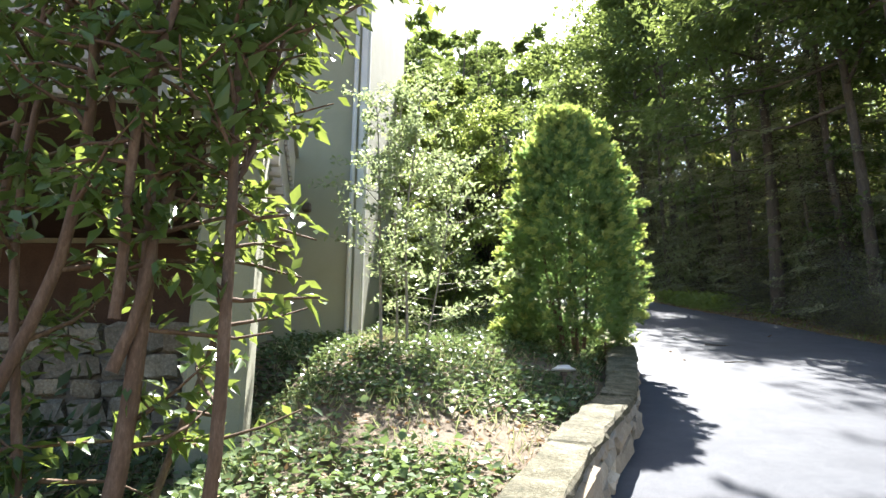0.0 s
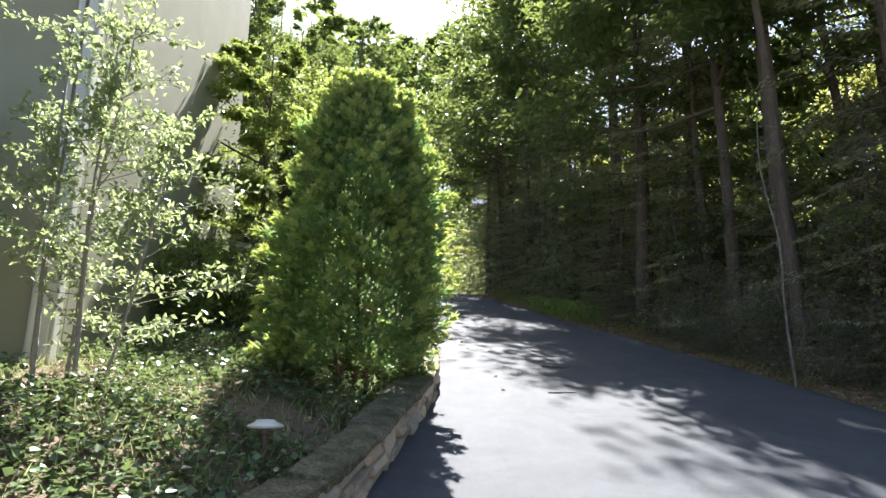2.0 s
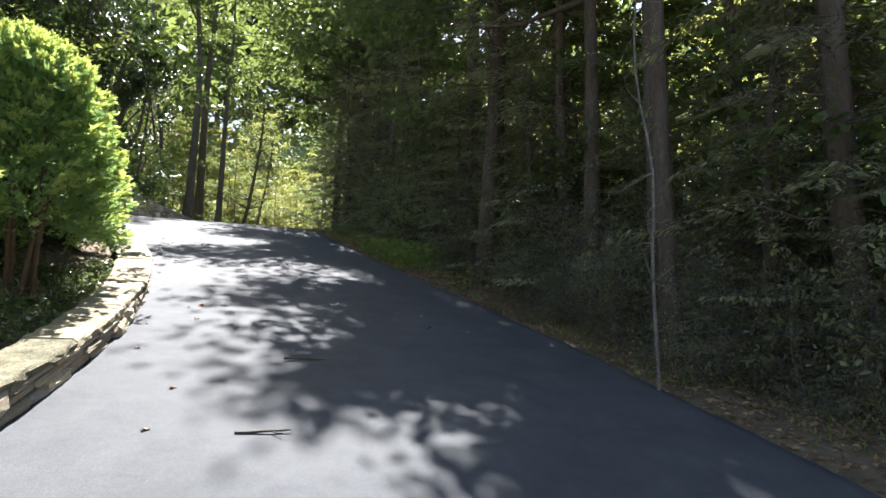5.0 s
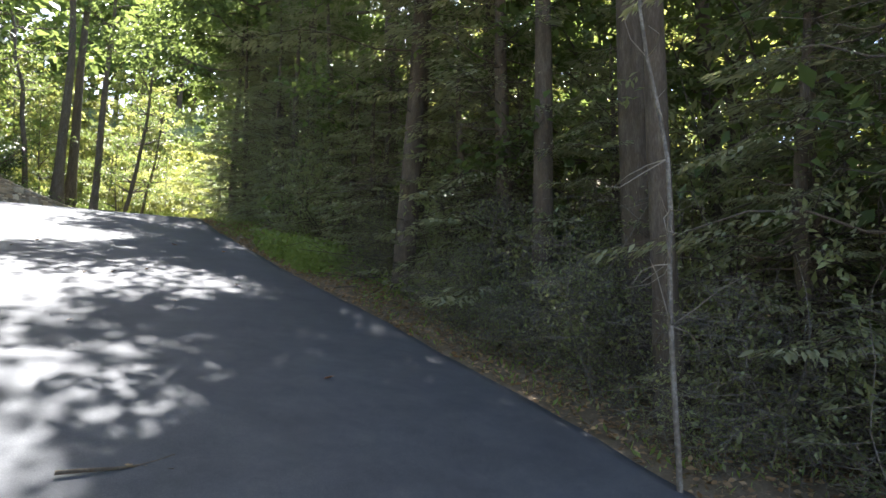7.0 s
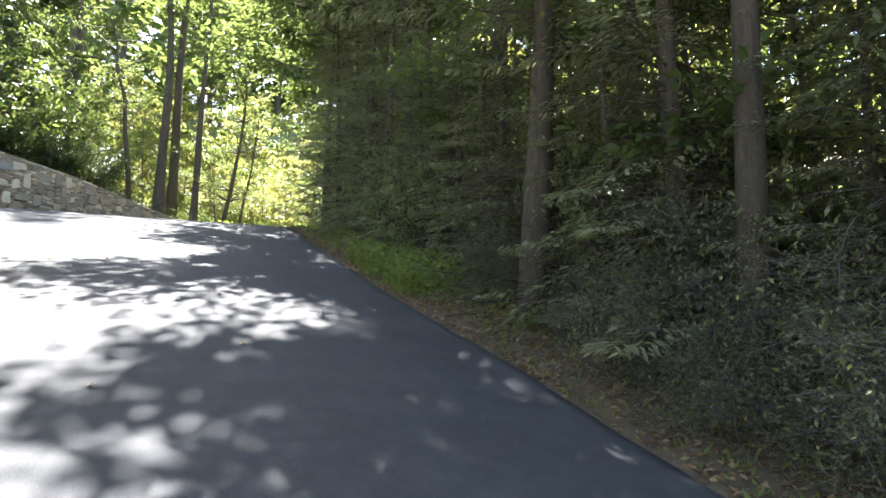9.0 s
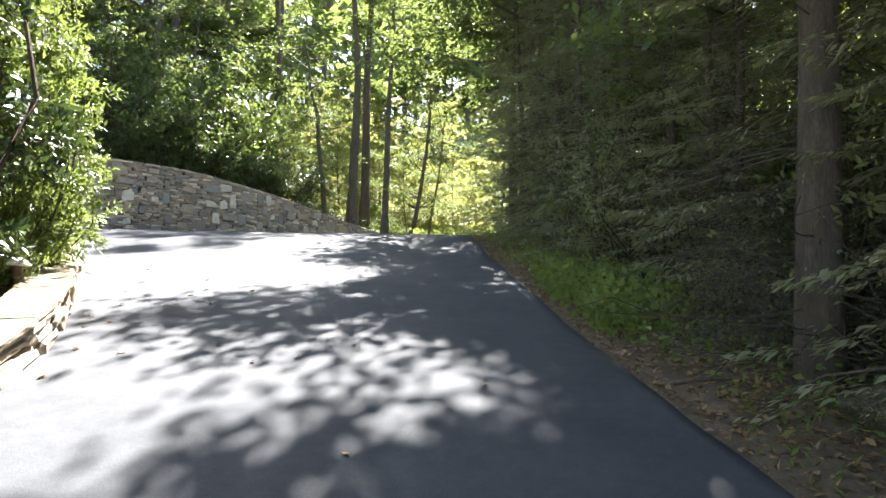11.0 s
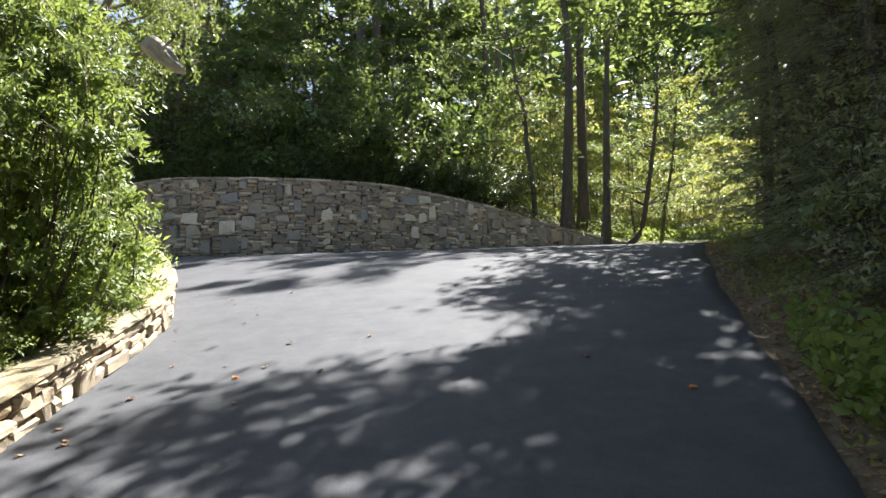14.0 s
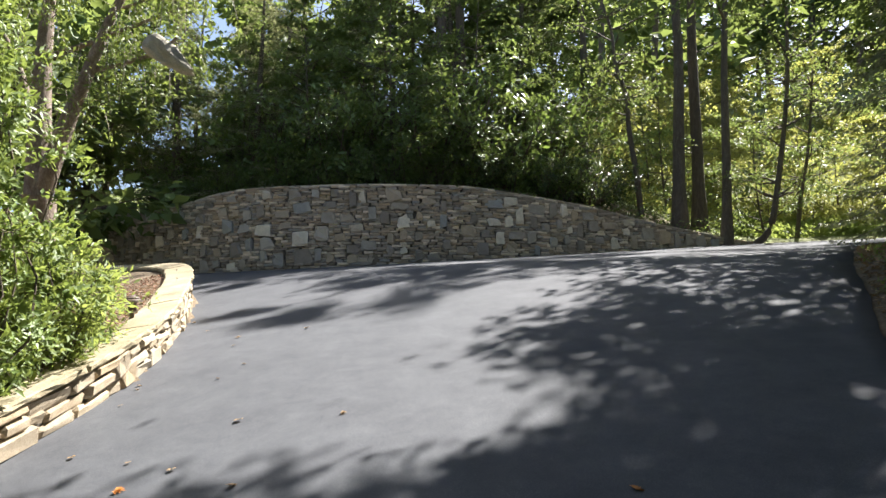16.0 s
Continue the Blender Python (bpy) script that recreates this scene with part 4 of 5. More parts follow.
def scatter(name, mat, label, category, xs, ys, k, seed, size, aspect, upright, lift, keep=None):
    """Loose leaves or blades over a stretch of ground, as one mesh."""
    r = rng(seed)
    x, y = r.uniform(*xs, k), r.uniform(*ys, k)
    if keep is not None:
        ok = keep(x, y, r)
        x, y = x[ok], y[ok]
    k = len(x)
    z = ground_z(x, y) + r.uniform(0, 1, k) ** 2 * lift
    d = unit(r, k) * np.array([1, 1, 0.25])
    d[:, 2] += upright
    s = size * r.uniform(0.5, 1.3, k)
    acc = Acc()
    acc.leaves(np.stack([x, y, z], 1), d, np.array([0, 0, 1.0]) + r.normal(0, 0.4, (k, 3)) if upright < 0.5 else unit(r, k), s, s * aspect)
    ob = acc.obj(name, mat)
    return tagged(ob, label, category, kind="stuff")


def clumpy(scale, lo):
    def f(x, y, r):
        v = np.array([noise.noise((a * scale, b * scale, 3.0)) for a, b in zip(x, y)])
        return v + r.normal(0, 0.12, len(x)) > lo
    return f


def in_bed(extra=None):
    def f(x, y, r):
        ok = (x < left_x(y) - 0.42) & ~((x < -1.0) & (y > 7.9) & (y < 16.5)) & ~((x < -1.9) & (y > 5.2) & (y < 16.5)) & ~((x < -1.2) & (x > -1.9) & (y > 4.3) & (y < 4.95))
        return ok & extra(x, y, r) if extra else ok
    return f


def right_verge(w0, w1, extra=None):
    def f(x, y, r):
        o = x - right_x(y)
        ok = (o > w0) & (o < w1)
        return ok & extra(x, y, r) if extra else ok
    return f


scatter("ivy", L_IVY, "low dark green ivy covering the planting bed", "ground cover", (-3.5, 3), (2.4, 15), 95000, 51, 0.058, 0.85, 0.15, 0.13, in_bed(clumpy(0.8, -0.22)))
scatter("bed_grass", L_GRASS, "thin dry grass and weeds in the planting bed", "grass", (-3, 3), (1.0, 14), 16000, 52, 0.12, 0.08, 1.2, 0.02, in_bed(clumpy(1.1, -0.08)))
scatter("bed_litter", L_DRY, "brown fallen leaves in the planting bed", "leaf litter", (-3.5, 3.2), (1, 24), 26000, 53, 0.05, 0.6, 0.1, 0.03, in_bed())
scatter("verge_litter", L_DRY, "brown fallen leaves along the road edge", "leaf litter", (6.9, 12), (4, 34), 52000, 54, 0.065, 0.6, 0.1, 0.04, right_verge(0.05, 3.2))
scatter("verge_grass", L_BRIGHT, "short weeds along the road edge", "grass", (6.9, 10), (4, 36), 9000, 55, 0.08, 0.3, 1.0, 0.03, right_verge(0.08, 1.3, clumpy(0.7, 0.0)))
scatter("verge_plants", L_BRIGHT, "low leafy plants along the road edge", "ground cover", (6.9, 11), (15, 34), 10000, 56, 0.085, 0.6, 0.4, 0.3, right_verge(0.3, 2.2, clumpy(0.6, -0.05)))
scatter("verge_clump", L_BRIGHT, "dense clump of fresh green weeds by the boulder", "ground cover", (7.2, 9.2), (17.9, 21.4), 6000, 66, 0.1, 0.62, 0.5, 0.42, right_verge(0.2, 1.5, clumpy(0.9, -0.2)))
scatter("bank_cover", L_WOOD, "leafy cover on the bank above the retaining wall", "ground cover", (-16, 4.3), (30, 48), 26000, 57, 0.14, 0.5, 0.4, 0.5, lambda x, y, r: (y > wall_y(x) + 0.5))

scatter("mulch_chips", L_MULCH, "red-brown bark mulch in the raised bed", "mulch", (-4.5, 2.3), (17, 25), 46000, 58, 0.05, 0.35, 0.1, 0.03, in_bed())
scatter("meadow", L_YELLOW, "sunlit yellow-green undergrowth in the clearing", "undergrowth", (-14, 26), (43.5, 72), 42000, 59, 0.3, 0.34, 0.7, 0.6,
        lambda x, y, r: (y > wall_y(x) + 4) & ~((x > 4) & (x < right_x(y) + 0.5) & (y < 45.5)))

scatter("undergrowth", L_BRIGHT, "low green undergrowth where the driveway bends out of sight", "undergrowth", (3.2, 15), (44.4, 49), 9000, 60, 0.2, 0.5, 0.5, 0.4)

# shrubs of the bed along the upper curve
rhodo = shrub("rhododendron", 61, 1.5, 1.0, 90, 17000, 0.09, 0.34, L_BRIGHT, "rounded yellow-green rhododendron with whorled leaves in the raised bed", twigs=12, low=0.1, reach=(0.1, 0.28), foot=0.7)
set_on(rhodo, -0.25, 20.2, 20, 1.08)
tall = shrub("leafy_shrub", 62, 4.4, 0.9, 110, 62000, 0.085, 0.36, L_SHRUB, "tall dense bright green shrub in the raised bed", twigs=14, low=0.04, reach=(0.08, 0.3), foot=0.75)
set_on(tall, 0.5, 18.9, 0, 1.06)
again(rhodo, 0.9, 18.2, 200, 0.6)
dark_shrub = shrub("evergreen_shrub", 65, 4.8, 1.4, 90, 40000, 0.1, 0.42, L_DARK, "tall dense dark green evergreen shrub by the wall", low=0.04, reach=(0.1, 0.3))
set_on(dark_shrub, 1.35, 15.5, 100, 1.2)
dogwood = broadleaf_tree("small_tree", 63, 5.6, 1.75, 0.1, 28, 40000, 0.09, L_BRIGHT, 0.07, "bushy green tree with layered sprays beside the house")
set_on(dogwood, 0.1, 13.3, 40)
again(rhodo, -0.3, 11.6, 160, 1.05, "shaded shrub beside the house wall")
low_evergreen = shrub("low_evergreen", 67, 0.95, 0.6, 16, 1300, 0.12, 0.42, L_DARK, "low dark evergreen with large leaves beneath the tree stems", low=0.1)
set_on(low_evergreen, -2.05, 2.75, 0)
again(low_evergreen, -2.6, 3.5, 120, 1.1)


def forked_tree():
    """Forked tree with flaking bark; long limbs over the driveway hang with leafy sprays."""
    rr = rng(64)
    x, y = -3.7, 22.0
    tree = empty("birch", x, y, float(ground_z(x, y)), "forked tree with pale flaking bark and drooping leafy sprays", "tree")
    limbs = [("trunk", (0, 0, -0.2), (0.05, 0.05, 1.9), 0.3, 0.25, 7), ("limb", (0.05, 0.05, 1.8), (-0.35, 0.25, 6.5), 0.2, 0.06, 9), ("limb", (0.05, 0.05, 1.7), (1.3, 0.75, 5.6), 0.16, 0.045, 9),
             ("limb", (0.0, 0.1, 2.6), (-1.3, -0.3, 5.2), 0.08, 0.03, 7), ("limb", (0.55, 0.42, 3.9), (2.6, 0.55, 4.0), 0.045, 0.02, 7), ("limb", (-0.05, 0.15, 4.2), (2.0, 1.6, 5.3), 0.05, 0.015, 8),
             ("limb", (-0.1, 0.2, 5.0), (0.9, -0.9, 5.6), 0.04, 0.012, 7), ("limb", (0.8, 0.6, 4.9), (2.6, 1.0, 5.2), 0.035, 0.012, 7)]
    crown, twigs = Acc(), Acc()
    for name, a, e, r0, r1, k in limbs:
        lp = bend(rr, a, e, k, 0.035)
        one = Acc()
        one.tube(lp, np.linspace(r0, r1, k), 9)
        one.obj(name, BARK_FLAKY, tree, smooth=True)
        if name == "trunk":
            continue
        for j in range(26):
            s = rr.uniform(0.35, 1.0)
            q = np.array([np.interp(s, np.linspace(0, 1, k), lp[:, c]) for c in range(3)])
            out = unit(rr, 1)[0] * np.array([0.5, 0.5, 0.15])
            e2 = q + out + np.array([0, 0, -rr.uniform(0.1, 0.95)])
            sp = np.stack([q, q + out * 0.7 + np.array([0, 0, 0.08]), e2 * 0.6 + q * 0.4 + out * 0.35, e2])
            twigs.tube(sp, [0.008, 0.006, 0.004, 0.002], 3)
            m = 34
            u = rr.uniform(0.3, 1.05, m)
            c = np.stack([np.interp(u, np.linspace(0, 1, 4), sp[:, d]) for d in range(3)], 1) + rr.normal(0, 0.05, (m, 3))
            d = unit(rr, m) * 0.8 + np.array([0, 0, -0.7])
            s2 = rr.uniform(0.05, 0.1, m)
            crown.leaves(c, d, unit(rr, m), s2, s2 * 0.45)
    twigs.obj("branching", BARK_PALE, tree)["kind"] = "stuff"
    crown.obj("foliage", L_SHRUB, tree)["kind"] = "stuff"


forked_tree()


# ---- woods ----
oak = [broadleaf_tree("forest_tree", 70 + i, 15 + i, 4.4, 0.4, 24, 14500, 0.225, L_WOOD, 0.17 + 0.03 * i, "tall forest tree with a straight grey-brown trunk and leafy crown") for i in range(3)]
pole = [broadleaf_tree("forest_tree", 75 + i, 19, 3.4, 0.48, 18, 8000, 0.24, L_WOOD, 0.2 - 0.04 * i, "slender forest tree with a long bare trunk", lean=(0.5 - i, 0)) for i in range(2)]
bare_pole = [broadleaf_tree("forest_tree", 175 + i, 20, 3.2, 0.5, 16, 5500, 0.19, L_WOOD, 0.26 - 0.06 * i, "straight slender forest tree with a long bare trunk on the bank", lean=(0.3 - 0.6 * i, 0)) for i in range(2)]
far_oak = [broadleaf_tree("distant_tree", 78 + i, 13, 4.4, 0.06, 14, 1900, 0.56, L_WOOD, 0.16, "distant leafy forest tree on the slope", layered=False) for i in range(2)]
light_tree = [broadleaf_tree("understory_tree", 80 + i, 7.0, 2.7, 0.08, 18, 4200, 0.16, L_WOOD, 0.06, "slender understory tree with layered leafy branches") for i in range(3)]
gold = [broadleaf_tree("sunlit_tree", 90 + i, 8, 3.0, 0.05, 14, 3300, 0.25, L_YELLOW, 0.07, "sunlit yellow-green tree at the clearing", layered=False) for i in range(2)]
hem = [hemlock("hemlock", 100 + i, 9.5 + 2 * i, 2.8, 76, 0.12, "dark hemlock with drooping feathery boughs and bare lower twigs") for i in range(3)]
young = [hemlock("young_hemlock", 105 + i, 4.2, 1.3, 46, 0.072, "young hemlock with fine grey-green boughs at the wood's edge", low=0.02) for i in range(2)]
laurel = [shrub("laurel", 110 + i, 2.4, 1.4, 20, 2200, 0.135, 0.4, L_RHODO, "dark evergreen laurel at the wood's edge", low=0.05) for i in range(2)]
dark_laurel = shrub("rhododendron", 115, 2.2, 1.3, 24, 3600, 0.12, 0.4, L_DARK, "dark glossy rhododendron on the bank above the wall", low=0.03)
set_on(dark_laurel, -3.2, 37.0, 0, 0.8)
edge_bush = [shrub("edge_shrub", 130 + i, 3.4, 1.3, 26, 4600, 0.085, 0.42, L_EDGE, "tall dense small-leaved shrub at the wood's edge", low=0.03, twigs=10, reach=(0.2, 0.5), foot=0.5) for i in range(3)]


def dead_brush(name, seed, height, spread, twigs, label):
    """Tangle of fine grey-brown dead twigs round a few thin stems, with sparse leaves."""
    q = rng(seed)
    bush = empty(name, 0, 0, 0, label, "brush")
    wood, few = Acc(), Acc()
    P = []
    for i in range(7):
        az, rr = i * 2.4 + q.normal(0, 0.3), spread * q.uniform(0.1, 0.7)
        foot = np.array([math.cos(az) * rr * 0.6, math.sin(az) * rr * 0.6, -0.1])
        lp = bend(q, foot, foot + np.array([math.cos(az) * rr * 0.5, math.sin(az) * rr * 0.5, height * q.uniform(0.5, 1.0)]), 8, 0.1)
        wood.tube(lp, np.linspace(0.012, 0.004, 8), 5)
        for j in range(twigs // 7):
            h = q.uniform(0.04, 1.0)
            a = np.array([np.interp(h, np.linspace(0, 1, 8), lp[:, c]) for c in range(3)])
            w = q.uniform(0, 6.283)
            ln = spread * q.uniform(0.35, 1.1) * (1.1 - 0.5 * h)
            e = a + np.array([math.cos(w) * ln, math.sin(w) * ln, ln * q.uniform(-0.35, 0.3)])
            tw = bend(q, a, e, 5, ln * 0.05)
            wood.tube(tw, [0.0055, 0.0045, 0.0035, 0.0028, 0.002], 3)
            for g in range(3):
                b = tw[q.integers(1, 5)]
                wood.tube(np.stack([b, b + q.normal(0, 0.13, 3) + (e - a) * 0.12, b + q.normal(0, 0.1, 3) + (e - a) * 0.28]), [0.0035, 0.0026, 0.0016], 3)
                P.append(b)
    P = np.repeat(np.array(P), 6, 0) + q.normal(0, 0.12, (len(P) * 6, 3))
    s = 0.06 * q.uniform(0.6, 1.3, len(P))
    few.leaves(P, unit(q, len(P)), np.array([0, 0, 1.0]) + q.normal(0, 0.5, (len(P), 3)), s, s * 0.42)
    wood.obj("branching", BARK_GREY, bush)["kind"] = "stuff"
    few.obj("foliage", L_EDGE, bush)["kind"] = "stuff"
    return bush


brush = [dead_brush("brush", 140 + i, 2.3, 1.15, 180, "tangle of grey-brown dead twigs with sparse leaves at the wood's edge") for i in range(2)]

r = random.Random(77)
used = set()


def plant(kinds, key, x, y, scale=1.0, label=""):
    k = r.randrange(len(kinds))
    ob = kinds[k]
    turn = r.uniform(0, 360)
    if (key, k) not in used:
        used.add((key, k))
        return set_on(ob, x, y, turn, scale, 0.05)
    return again(ob, x, y, turn, scale, label)


# right-hand wood: the trees that shade the road
for x, y in [(9.7, 11.9), (9.5, 13.4), (10.5, 21.0), (11.2, 17.4), (9.7, 24.8), (9.8, 27.7), (9.3, 31.2), (9.6, 33.0), (10.4, 36.0), (12.6, 13.2), (11.0, 8.2), (-6.5, 46), (10.5, 40.5), (12.8, 38.0)]:
    plant(oak, "oak", x, y, r.uniform(0.85, 1.1))
for x, y in [(26, 9.5), (27, 16.5), (27, 23), (13.8, 31.5), (14.5, 14.5), (12.2, 11.2)]:
    plant(pole, "pole", x, y, r.uniform(0.75, 1.0))
for x, y in [(10.0, 9.4), (9.8, 14.6), (9.6, 17.4), (9.4, 22.0), (9.2, 24.6), (9.3, 27.2), (9.4, 30.4), (11.2, 27)]:
    plant(hem, "hem", x, y, r.uniform(0.7, 0.95))
for x, y, k in [(8.9, 26.4, 0.8), (8.7, 29.8, 0.85), (8.8, 33.6, 0.9), (10.2, 37.5, 0.9), (11.6, 41.0, 0.9)]:
    plant(hem, "hem", x, y, k, "dark hemlock leaning boughs over the road edge")
# hemlock whose long boughs reach out over the driveway
reacher = hemlock("hemlock", 108, 12.0, 3.9, 38, 0.12, "tall hemlock with pale sunlit boughs reaching over the driveway", low=0.34, dense=1.6)
set_on(reacher, 8.9, 16.4, 30)
again(pole[1], 8.95, 10.87, 70, 0.72, "slim forest tree with mottled bark at the road edge")
for i in range(11):
    y = 8.5 + i * 2.1
    plant(young, "young", float(right_x(y)) + r.uniform(1.9, 2.6), y + r.uniform(-0.4, 0.4), r.uniform(0.75, 1.15))
for i in range(17):
    y = 6.6 + i * 1.45 + r.uniform(-0.3, 0.3)
    plant(edge_bush, "edge", float(right_x(y)) + r.uniform(2.4, 3.1), y, r.uniform(0.75, 1.15))
for i in range(10):
    y = 7.5 + i * 2.6 + r.uniform(-0.6, 0.6)
    plant(edge_bush, "edge", float(right_x(y)) + r.uniform(3.6, 4.6), y, r.uniform(1.2, 1.6), "tall leafy shrub inside the wood")
for x, y in [(9.2, 9.2), (9.5, 10.2), (9.5, 11.6), (9.4, 12.6), (9.3, 13.8), (9.7, 14.6), (9.6, 16.9), (9.3, 18.0), (9.3, 22.8)]:
    plant(brush, "brush", x, y, r.uniform(0.75, 1.1))
for x, y in [(8.85, 10.3), (8.8, 11.6), (8.75, 12.8), (8.7, 14.2), (8.8, 17.2)]:
    plant(brush, "brush", x, y, r.uniform(0.5, 0.62))
for x, y in [(9.9, 12.6), (9.7, 15.4), (9.5, 18.7), (9.4, 20.9), (10.0, 10.2)]:
    plant(young, "young", x, y, r.uniform(0.95, 1.15))
for x, y in [(12.6, 6.6), (12.7, 9.4), (12.6, 12.7), (13.2, 11.5), (12.8, 8.0), (14.6, 13.2), (12.2, 15.0), (13.5, 18), (11.6, 19.5), (12.0, 22.4), (11.4, 25.0), (12.4, 28.5), (11.5, 31.5), (12.2, 17.5)]:
    plant(light_tree, "light", x, y, r.uniform(0.9, 1.2))
for i in range(5):
    plant(light_tree, "light", r.uniform(13, 15), r.uniform(18, 36), r.uniform(0.6, 1.1))
for i in range(6):
    y = 6 + i * 4.4 + r.uniform(-0.4, 0.4)
    plant(laurel, "laurel", float(right_x(y)) + r.uniform(3.6, 4.8), y, r.uniform(0.5, 0.9))
for i in range(13):
    plant(gold, "gold", r.uniform(17, 20), 6 + i * 2.6, r.uniform(0.8, 1.25))
for i in range(12):
    plant(far_oak, "far", r.uniform(24, 30), 4 + i * 3.6, r.uniform(0.7, 1.0))
for x, y in [(15, 34), (18, 37), (14.5, 40), (17, 30), (20, 33), (13.5, 44), (19, 25), (21, 29)]:
    plant(far_oak, "far", x, y, r.uniform(0.6, 0.85))
for i in range(9):
    plant(far_oak, "far", r.uniform(18, 22.5), 5 + i * 2.7, r.uniform(0.6, 0.9))
r = random.Random(78)
# above the retaining wall
for x, y in [(2.0, 41.8), (3.5, 42.3), (2.4, 43.6), (-6.2, 38.2), (-5.5, 38.9), (-2.4, 44)]:
    plant(bare_pole, "bare", x, y, r.uniform(0.85, 1.0))
for x in (-9.4, -6.4, -3.8, -12.5):
    plant(light_tree, "light", x, float(wall_y(x)) + 3.0, r.uniform(0.95, 1.1), "understory tree with layered leafy sprays above the wall")
for x in (-15.5, -7.5):
    plant(oak, "oak", x, float(wall_y(x)) + 10.2 + r.uniform(-0.6, 0.6), r.uniform(0.95, 1.1), "tall forest tree whose crown shades the bank")
for i in range(22):
    x = -15.5 + i * 0.72 + r.uniform(-0.3, 0.3)
    plant(laurel, "laurel", x, float(wall_y(x)) + r.uniform(1.7, 2.3), r.uniform(0.6, 0.9))
for i in range(15):
    x = -16 + i * 0.95 + r.uniform(-0.3, 0.3)
    plant(laurel, "laurel", x, float(wall_y(x)) + r.uniform(2.8, 5.0), r.uniform(1.4, 2.2), "tall dark laurel thicket on the bank above the wall")
for x, y in [(-11.5, 33.2), (-14.5, 32.0), (-13, 36), (-16.5, 33.5), (-10.5, 38.5), (-8, 41), (-19, 31), (-14, 41), (-5, 43)]:
    plant(hem, "hem", x, y, r.uniform(0.9, 1.15), "dark evergreen on the bank above the wall")
for i in range(13):
    x = -17 + i * 1.15
    plant(light_tree, "light", x, float(wall_y(x)) + r.uniform(5.0, 8), r.uniform(0.8, 1.05))
for i in range(11):
    x = -24 + i * 1.6
    plant(far_oak, "far", x, float(wall_y(x)) + r.uniform(12, 16), r.uniform(0.9, 1.1), "leafy forest tree on the slope above the wall")
for x, y, k in [(-1.4, 42.6, 0.85), (1.0, 44.6, 0.8), (4.6, 44.6, 0.75), (-3.6, 40.6, 0.9), (9.2, 41.5, 0.9), (10.5, 43.5, 1.0)]:
    plant(light_tree, "light", x, y, k, "understory tree with thin leafy sprays before the clearing")
again(dark_laurel, -0.7, 39.3, 250, 1.1, "dark glossy rhododendron on the bank above the wall")
again(dark_laurel, -1.9, 38.2, 20, 0.85, "dark glossy rhododendron on the bank above the wall")


def crooked_tree(name, seed, x, y, way, radius, label):
    """Thin tree whose trunk follows a bent line and forks near the top."""
    q = rng(seed)
    tree = empty(name, x, y, float(ground_z(x, y)), label, "tree")
    pts = np.array(way, float)
    t = np.linspace(0, 1, 16)
    lp = np.stack([np.interp(t, np.linspace(0, 1, len(pts)), pts[:, c]) for c in range(3)], 1)
    for _ in range(2):
        lp[1:-1] = 0.25 * lp[:-2] + 0.5 * lp[1:-1] + 0.25 * lp[2:]
    stem, wood, leaf = Acc(), Acc(), Acc()
    stem.tube(lp, np.linspace(radius, radius * 0.4, 16), 8)
    for i in range(26):
        a = lp[q.integers(6, 16)]
        az, ln = q.uniform(0, 6.283), q.uniform(0.8, 2.2)
        e = a + np.array([math.cos(az) * ln, math.sin(az) * ln, ln * q.uniform(-0.1, 0.6)])
        bp = bend(q, a, e, 6, ln * 0.07)
        wood.tube(bp, np.linspace(radius * 0.32, 0.006, 6), 4)
        u = q.uniform(0.3, 1.05, 60)
        c = np.stack([np.interp(u, np.linspace(0, 1, 6), bp[:, d]) for d in range(3)], 1) + q.normal(0, 1, (60, 3)) * np.array([0.3, 0.3, 0.1])
        s = q.uniform(0.09, 0.17, 60)
        leaf.leaves(c, unit(q, 60), np.array([0, 0, 1.0]) + q.normal(0, 0.4, (60, 3)), s, s * 0.5)
    stem.obj("trunk", BARK, tree, smooth=True)
    wood.obj("branching", BARK, tree)["kind"] = "stuff"
    leaf.obj("crown", L_WOOD, tree)["kind"] = "stuff"


crooked_tree("leaning_tree", 301, 4.9, 43.3, [(-0.7, 0, -0.1), (0, 0, 0.35), (0.25, 0, 1.6), (0.55, 0.1, 3.5), (0.9, 0.1, 6.0), (1.0, 0.2, 9.0)], 0.14, "slender tree with a bowed leaning trunk by the clearing")
crooked_tree("leaning_tree", 302, 5.7, 44.6, [(0, 0, -0.1), (0.2, 0, 1.5), (0.6, 0.1, 3.4), (0.9, 0.1, 6.5)], 0.09, "thin leaning tree by the clearing")
crooked_tree("crooked_tree", 303, 0.5, 40.9, [(0.3, 0, -0.1), (0.2, 0, 1.8), (-0.1, 0, 3.4), (0.0, 0.1, 4.8), (-0.6, 0.1, 6.0), (-0.5, 0.2, 7.2), (-0.9, 0.1, 8.6)], 0.12, "crooked dark tree with twisting limbs on the bank")
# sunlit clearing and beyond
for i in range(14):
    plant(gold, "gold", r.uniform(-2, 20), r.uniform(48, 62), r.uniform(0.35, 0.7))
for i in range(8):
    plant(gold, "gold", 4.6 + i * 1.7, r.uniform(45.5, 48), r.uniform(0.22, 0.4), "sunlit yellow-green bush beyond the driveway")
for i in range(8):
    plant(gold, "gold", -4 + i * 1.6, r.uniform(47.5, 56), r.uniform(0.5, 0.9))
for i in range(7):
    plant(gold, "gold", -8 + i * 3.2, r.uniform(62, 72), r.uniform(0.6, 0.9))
for i in range(18):
    plant(far_oak, "far", -36 + i * 4.4 + r.uniform(-1, 1), r.uniform(100, 114), r.uniform(2.0, 2.5))
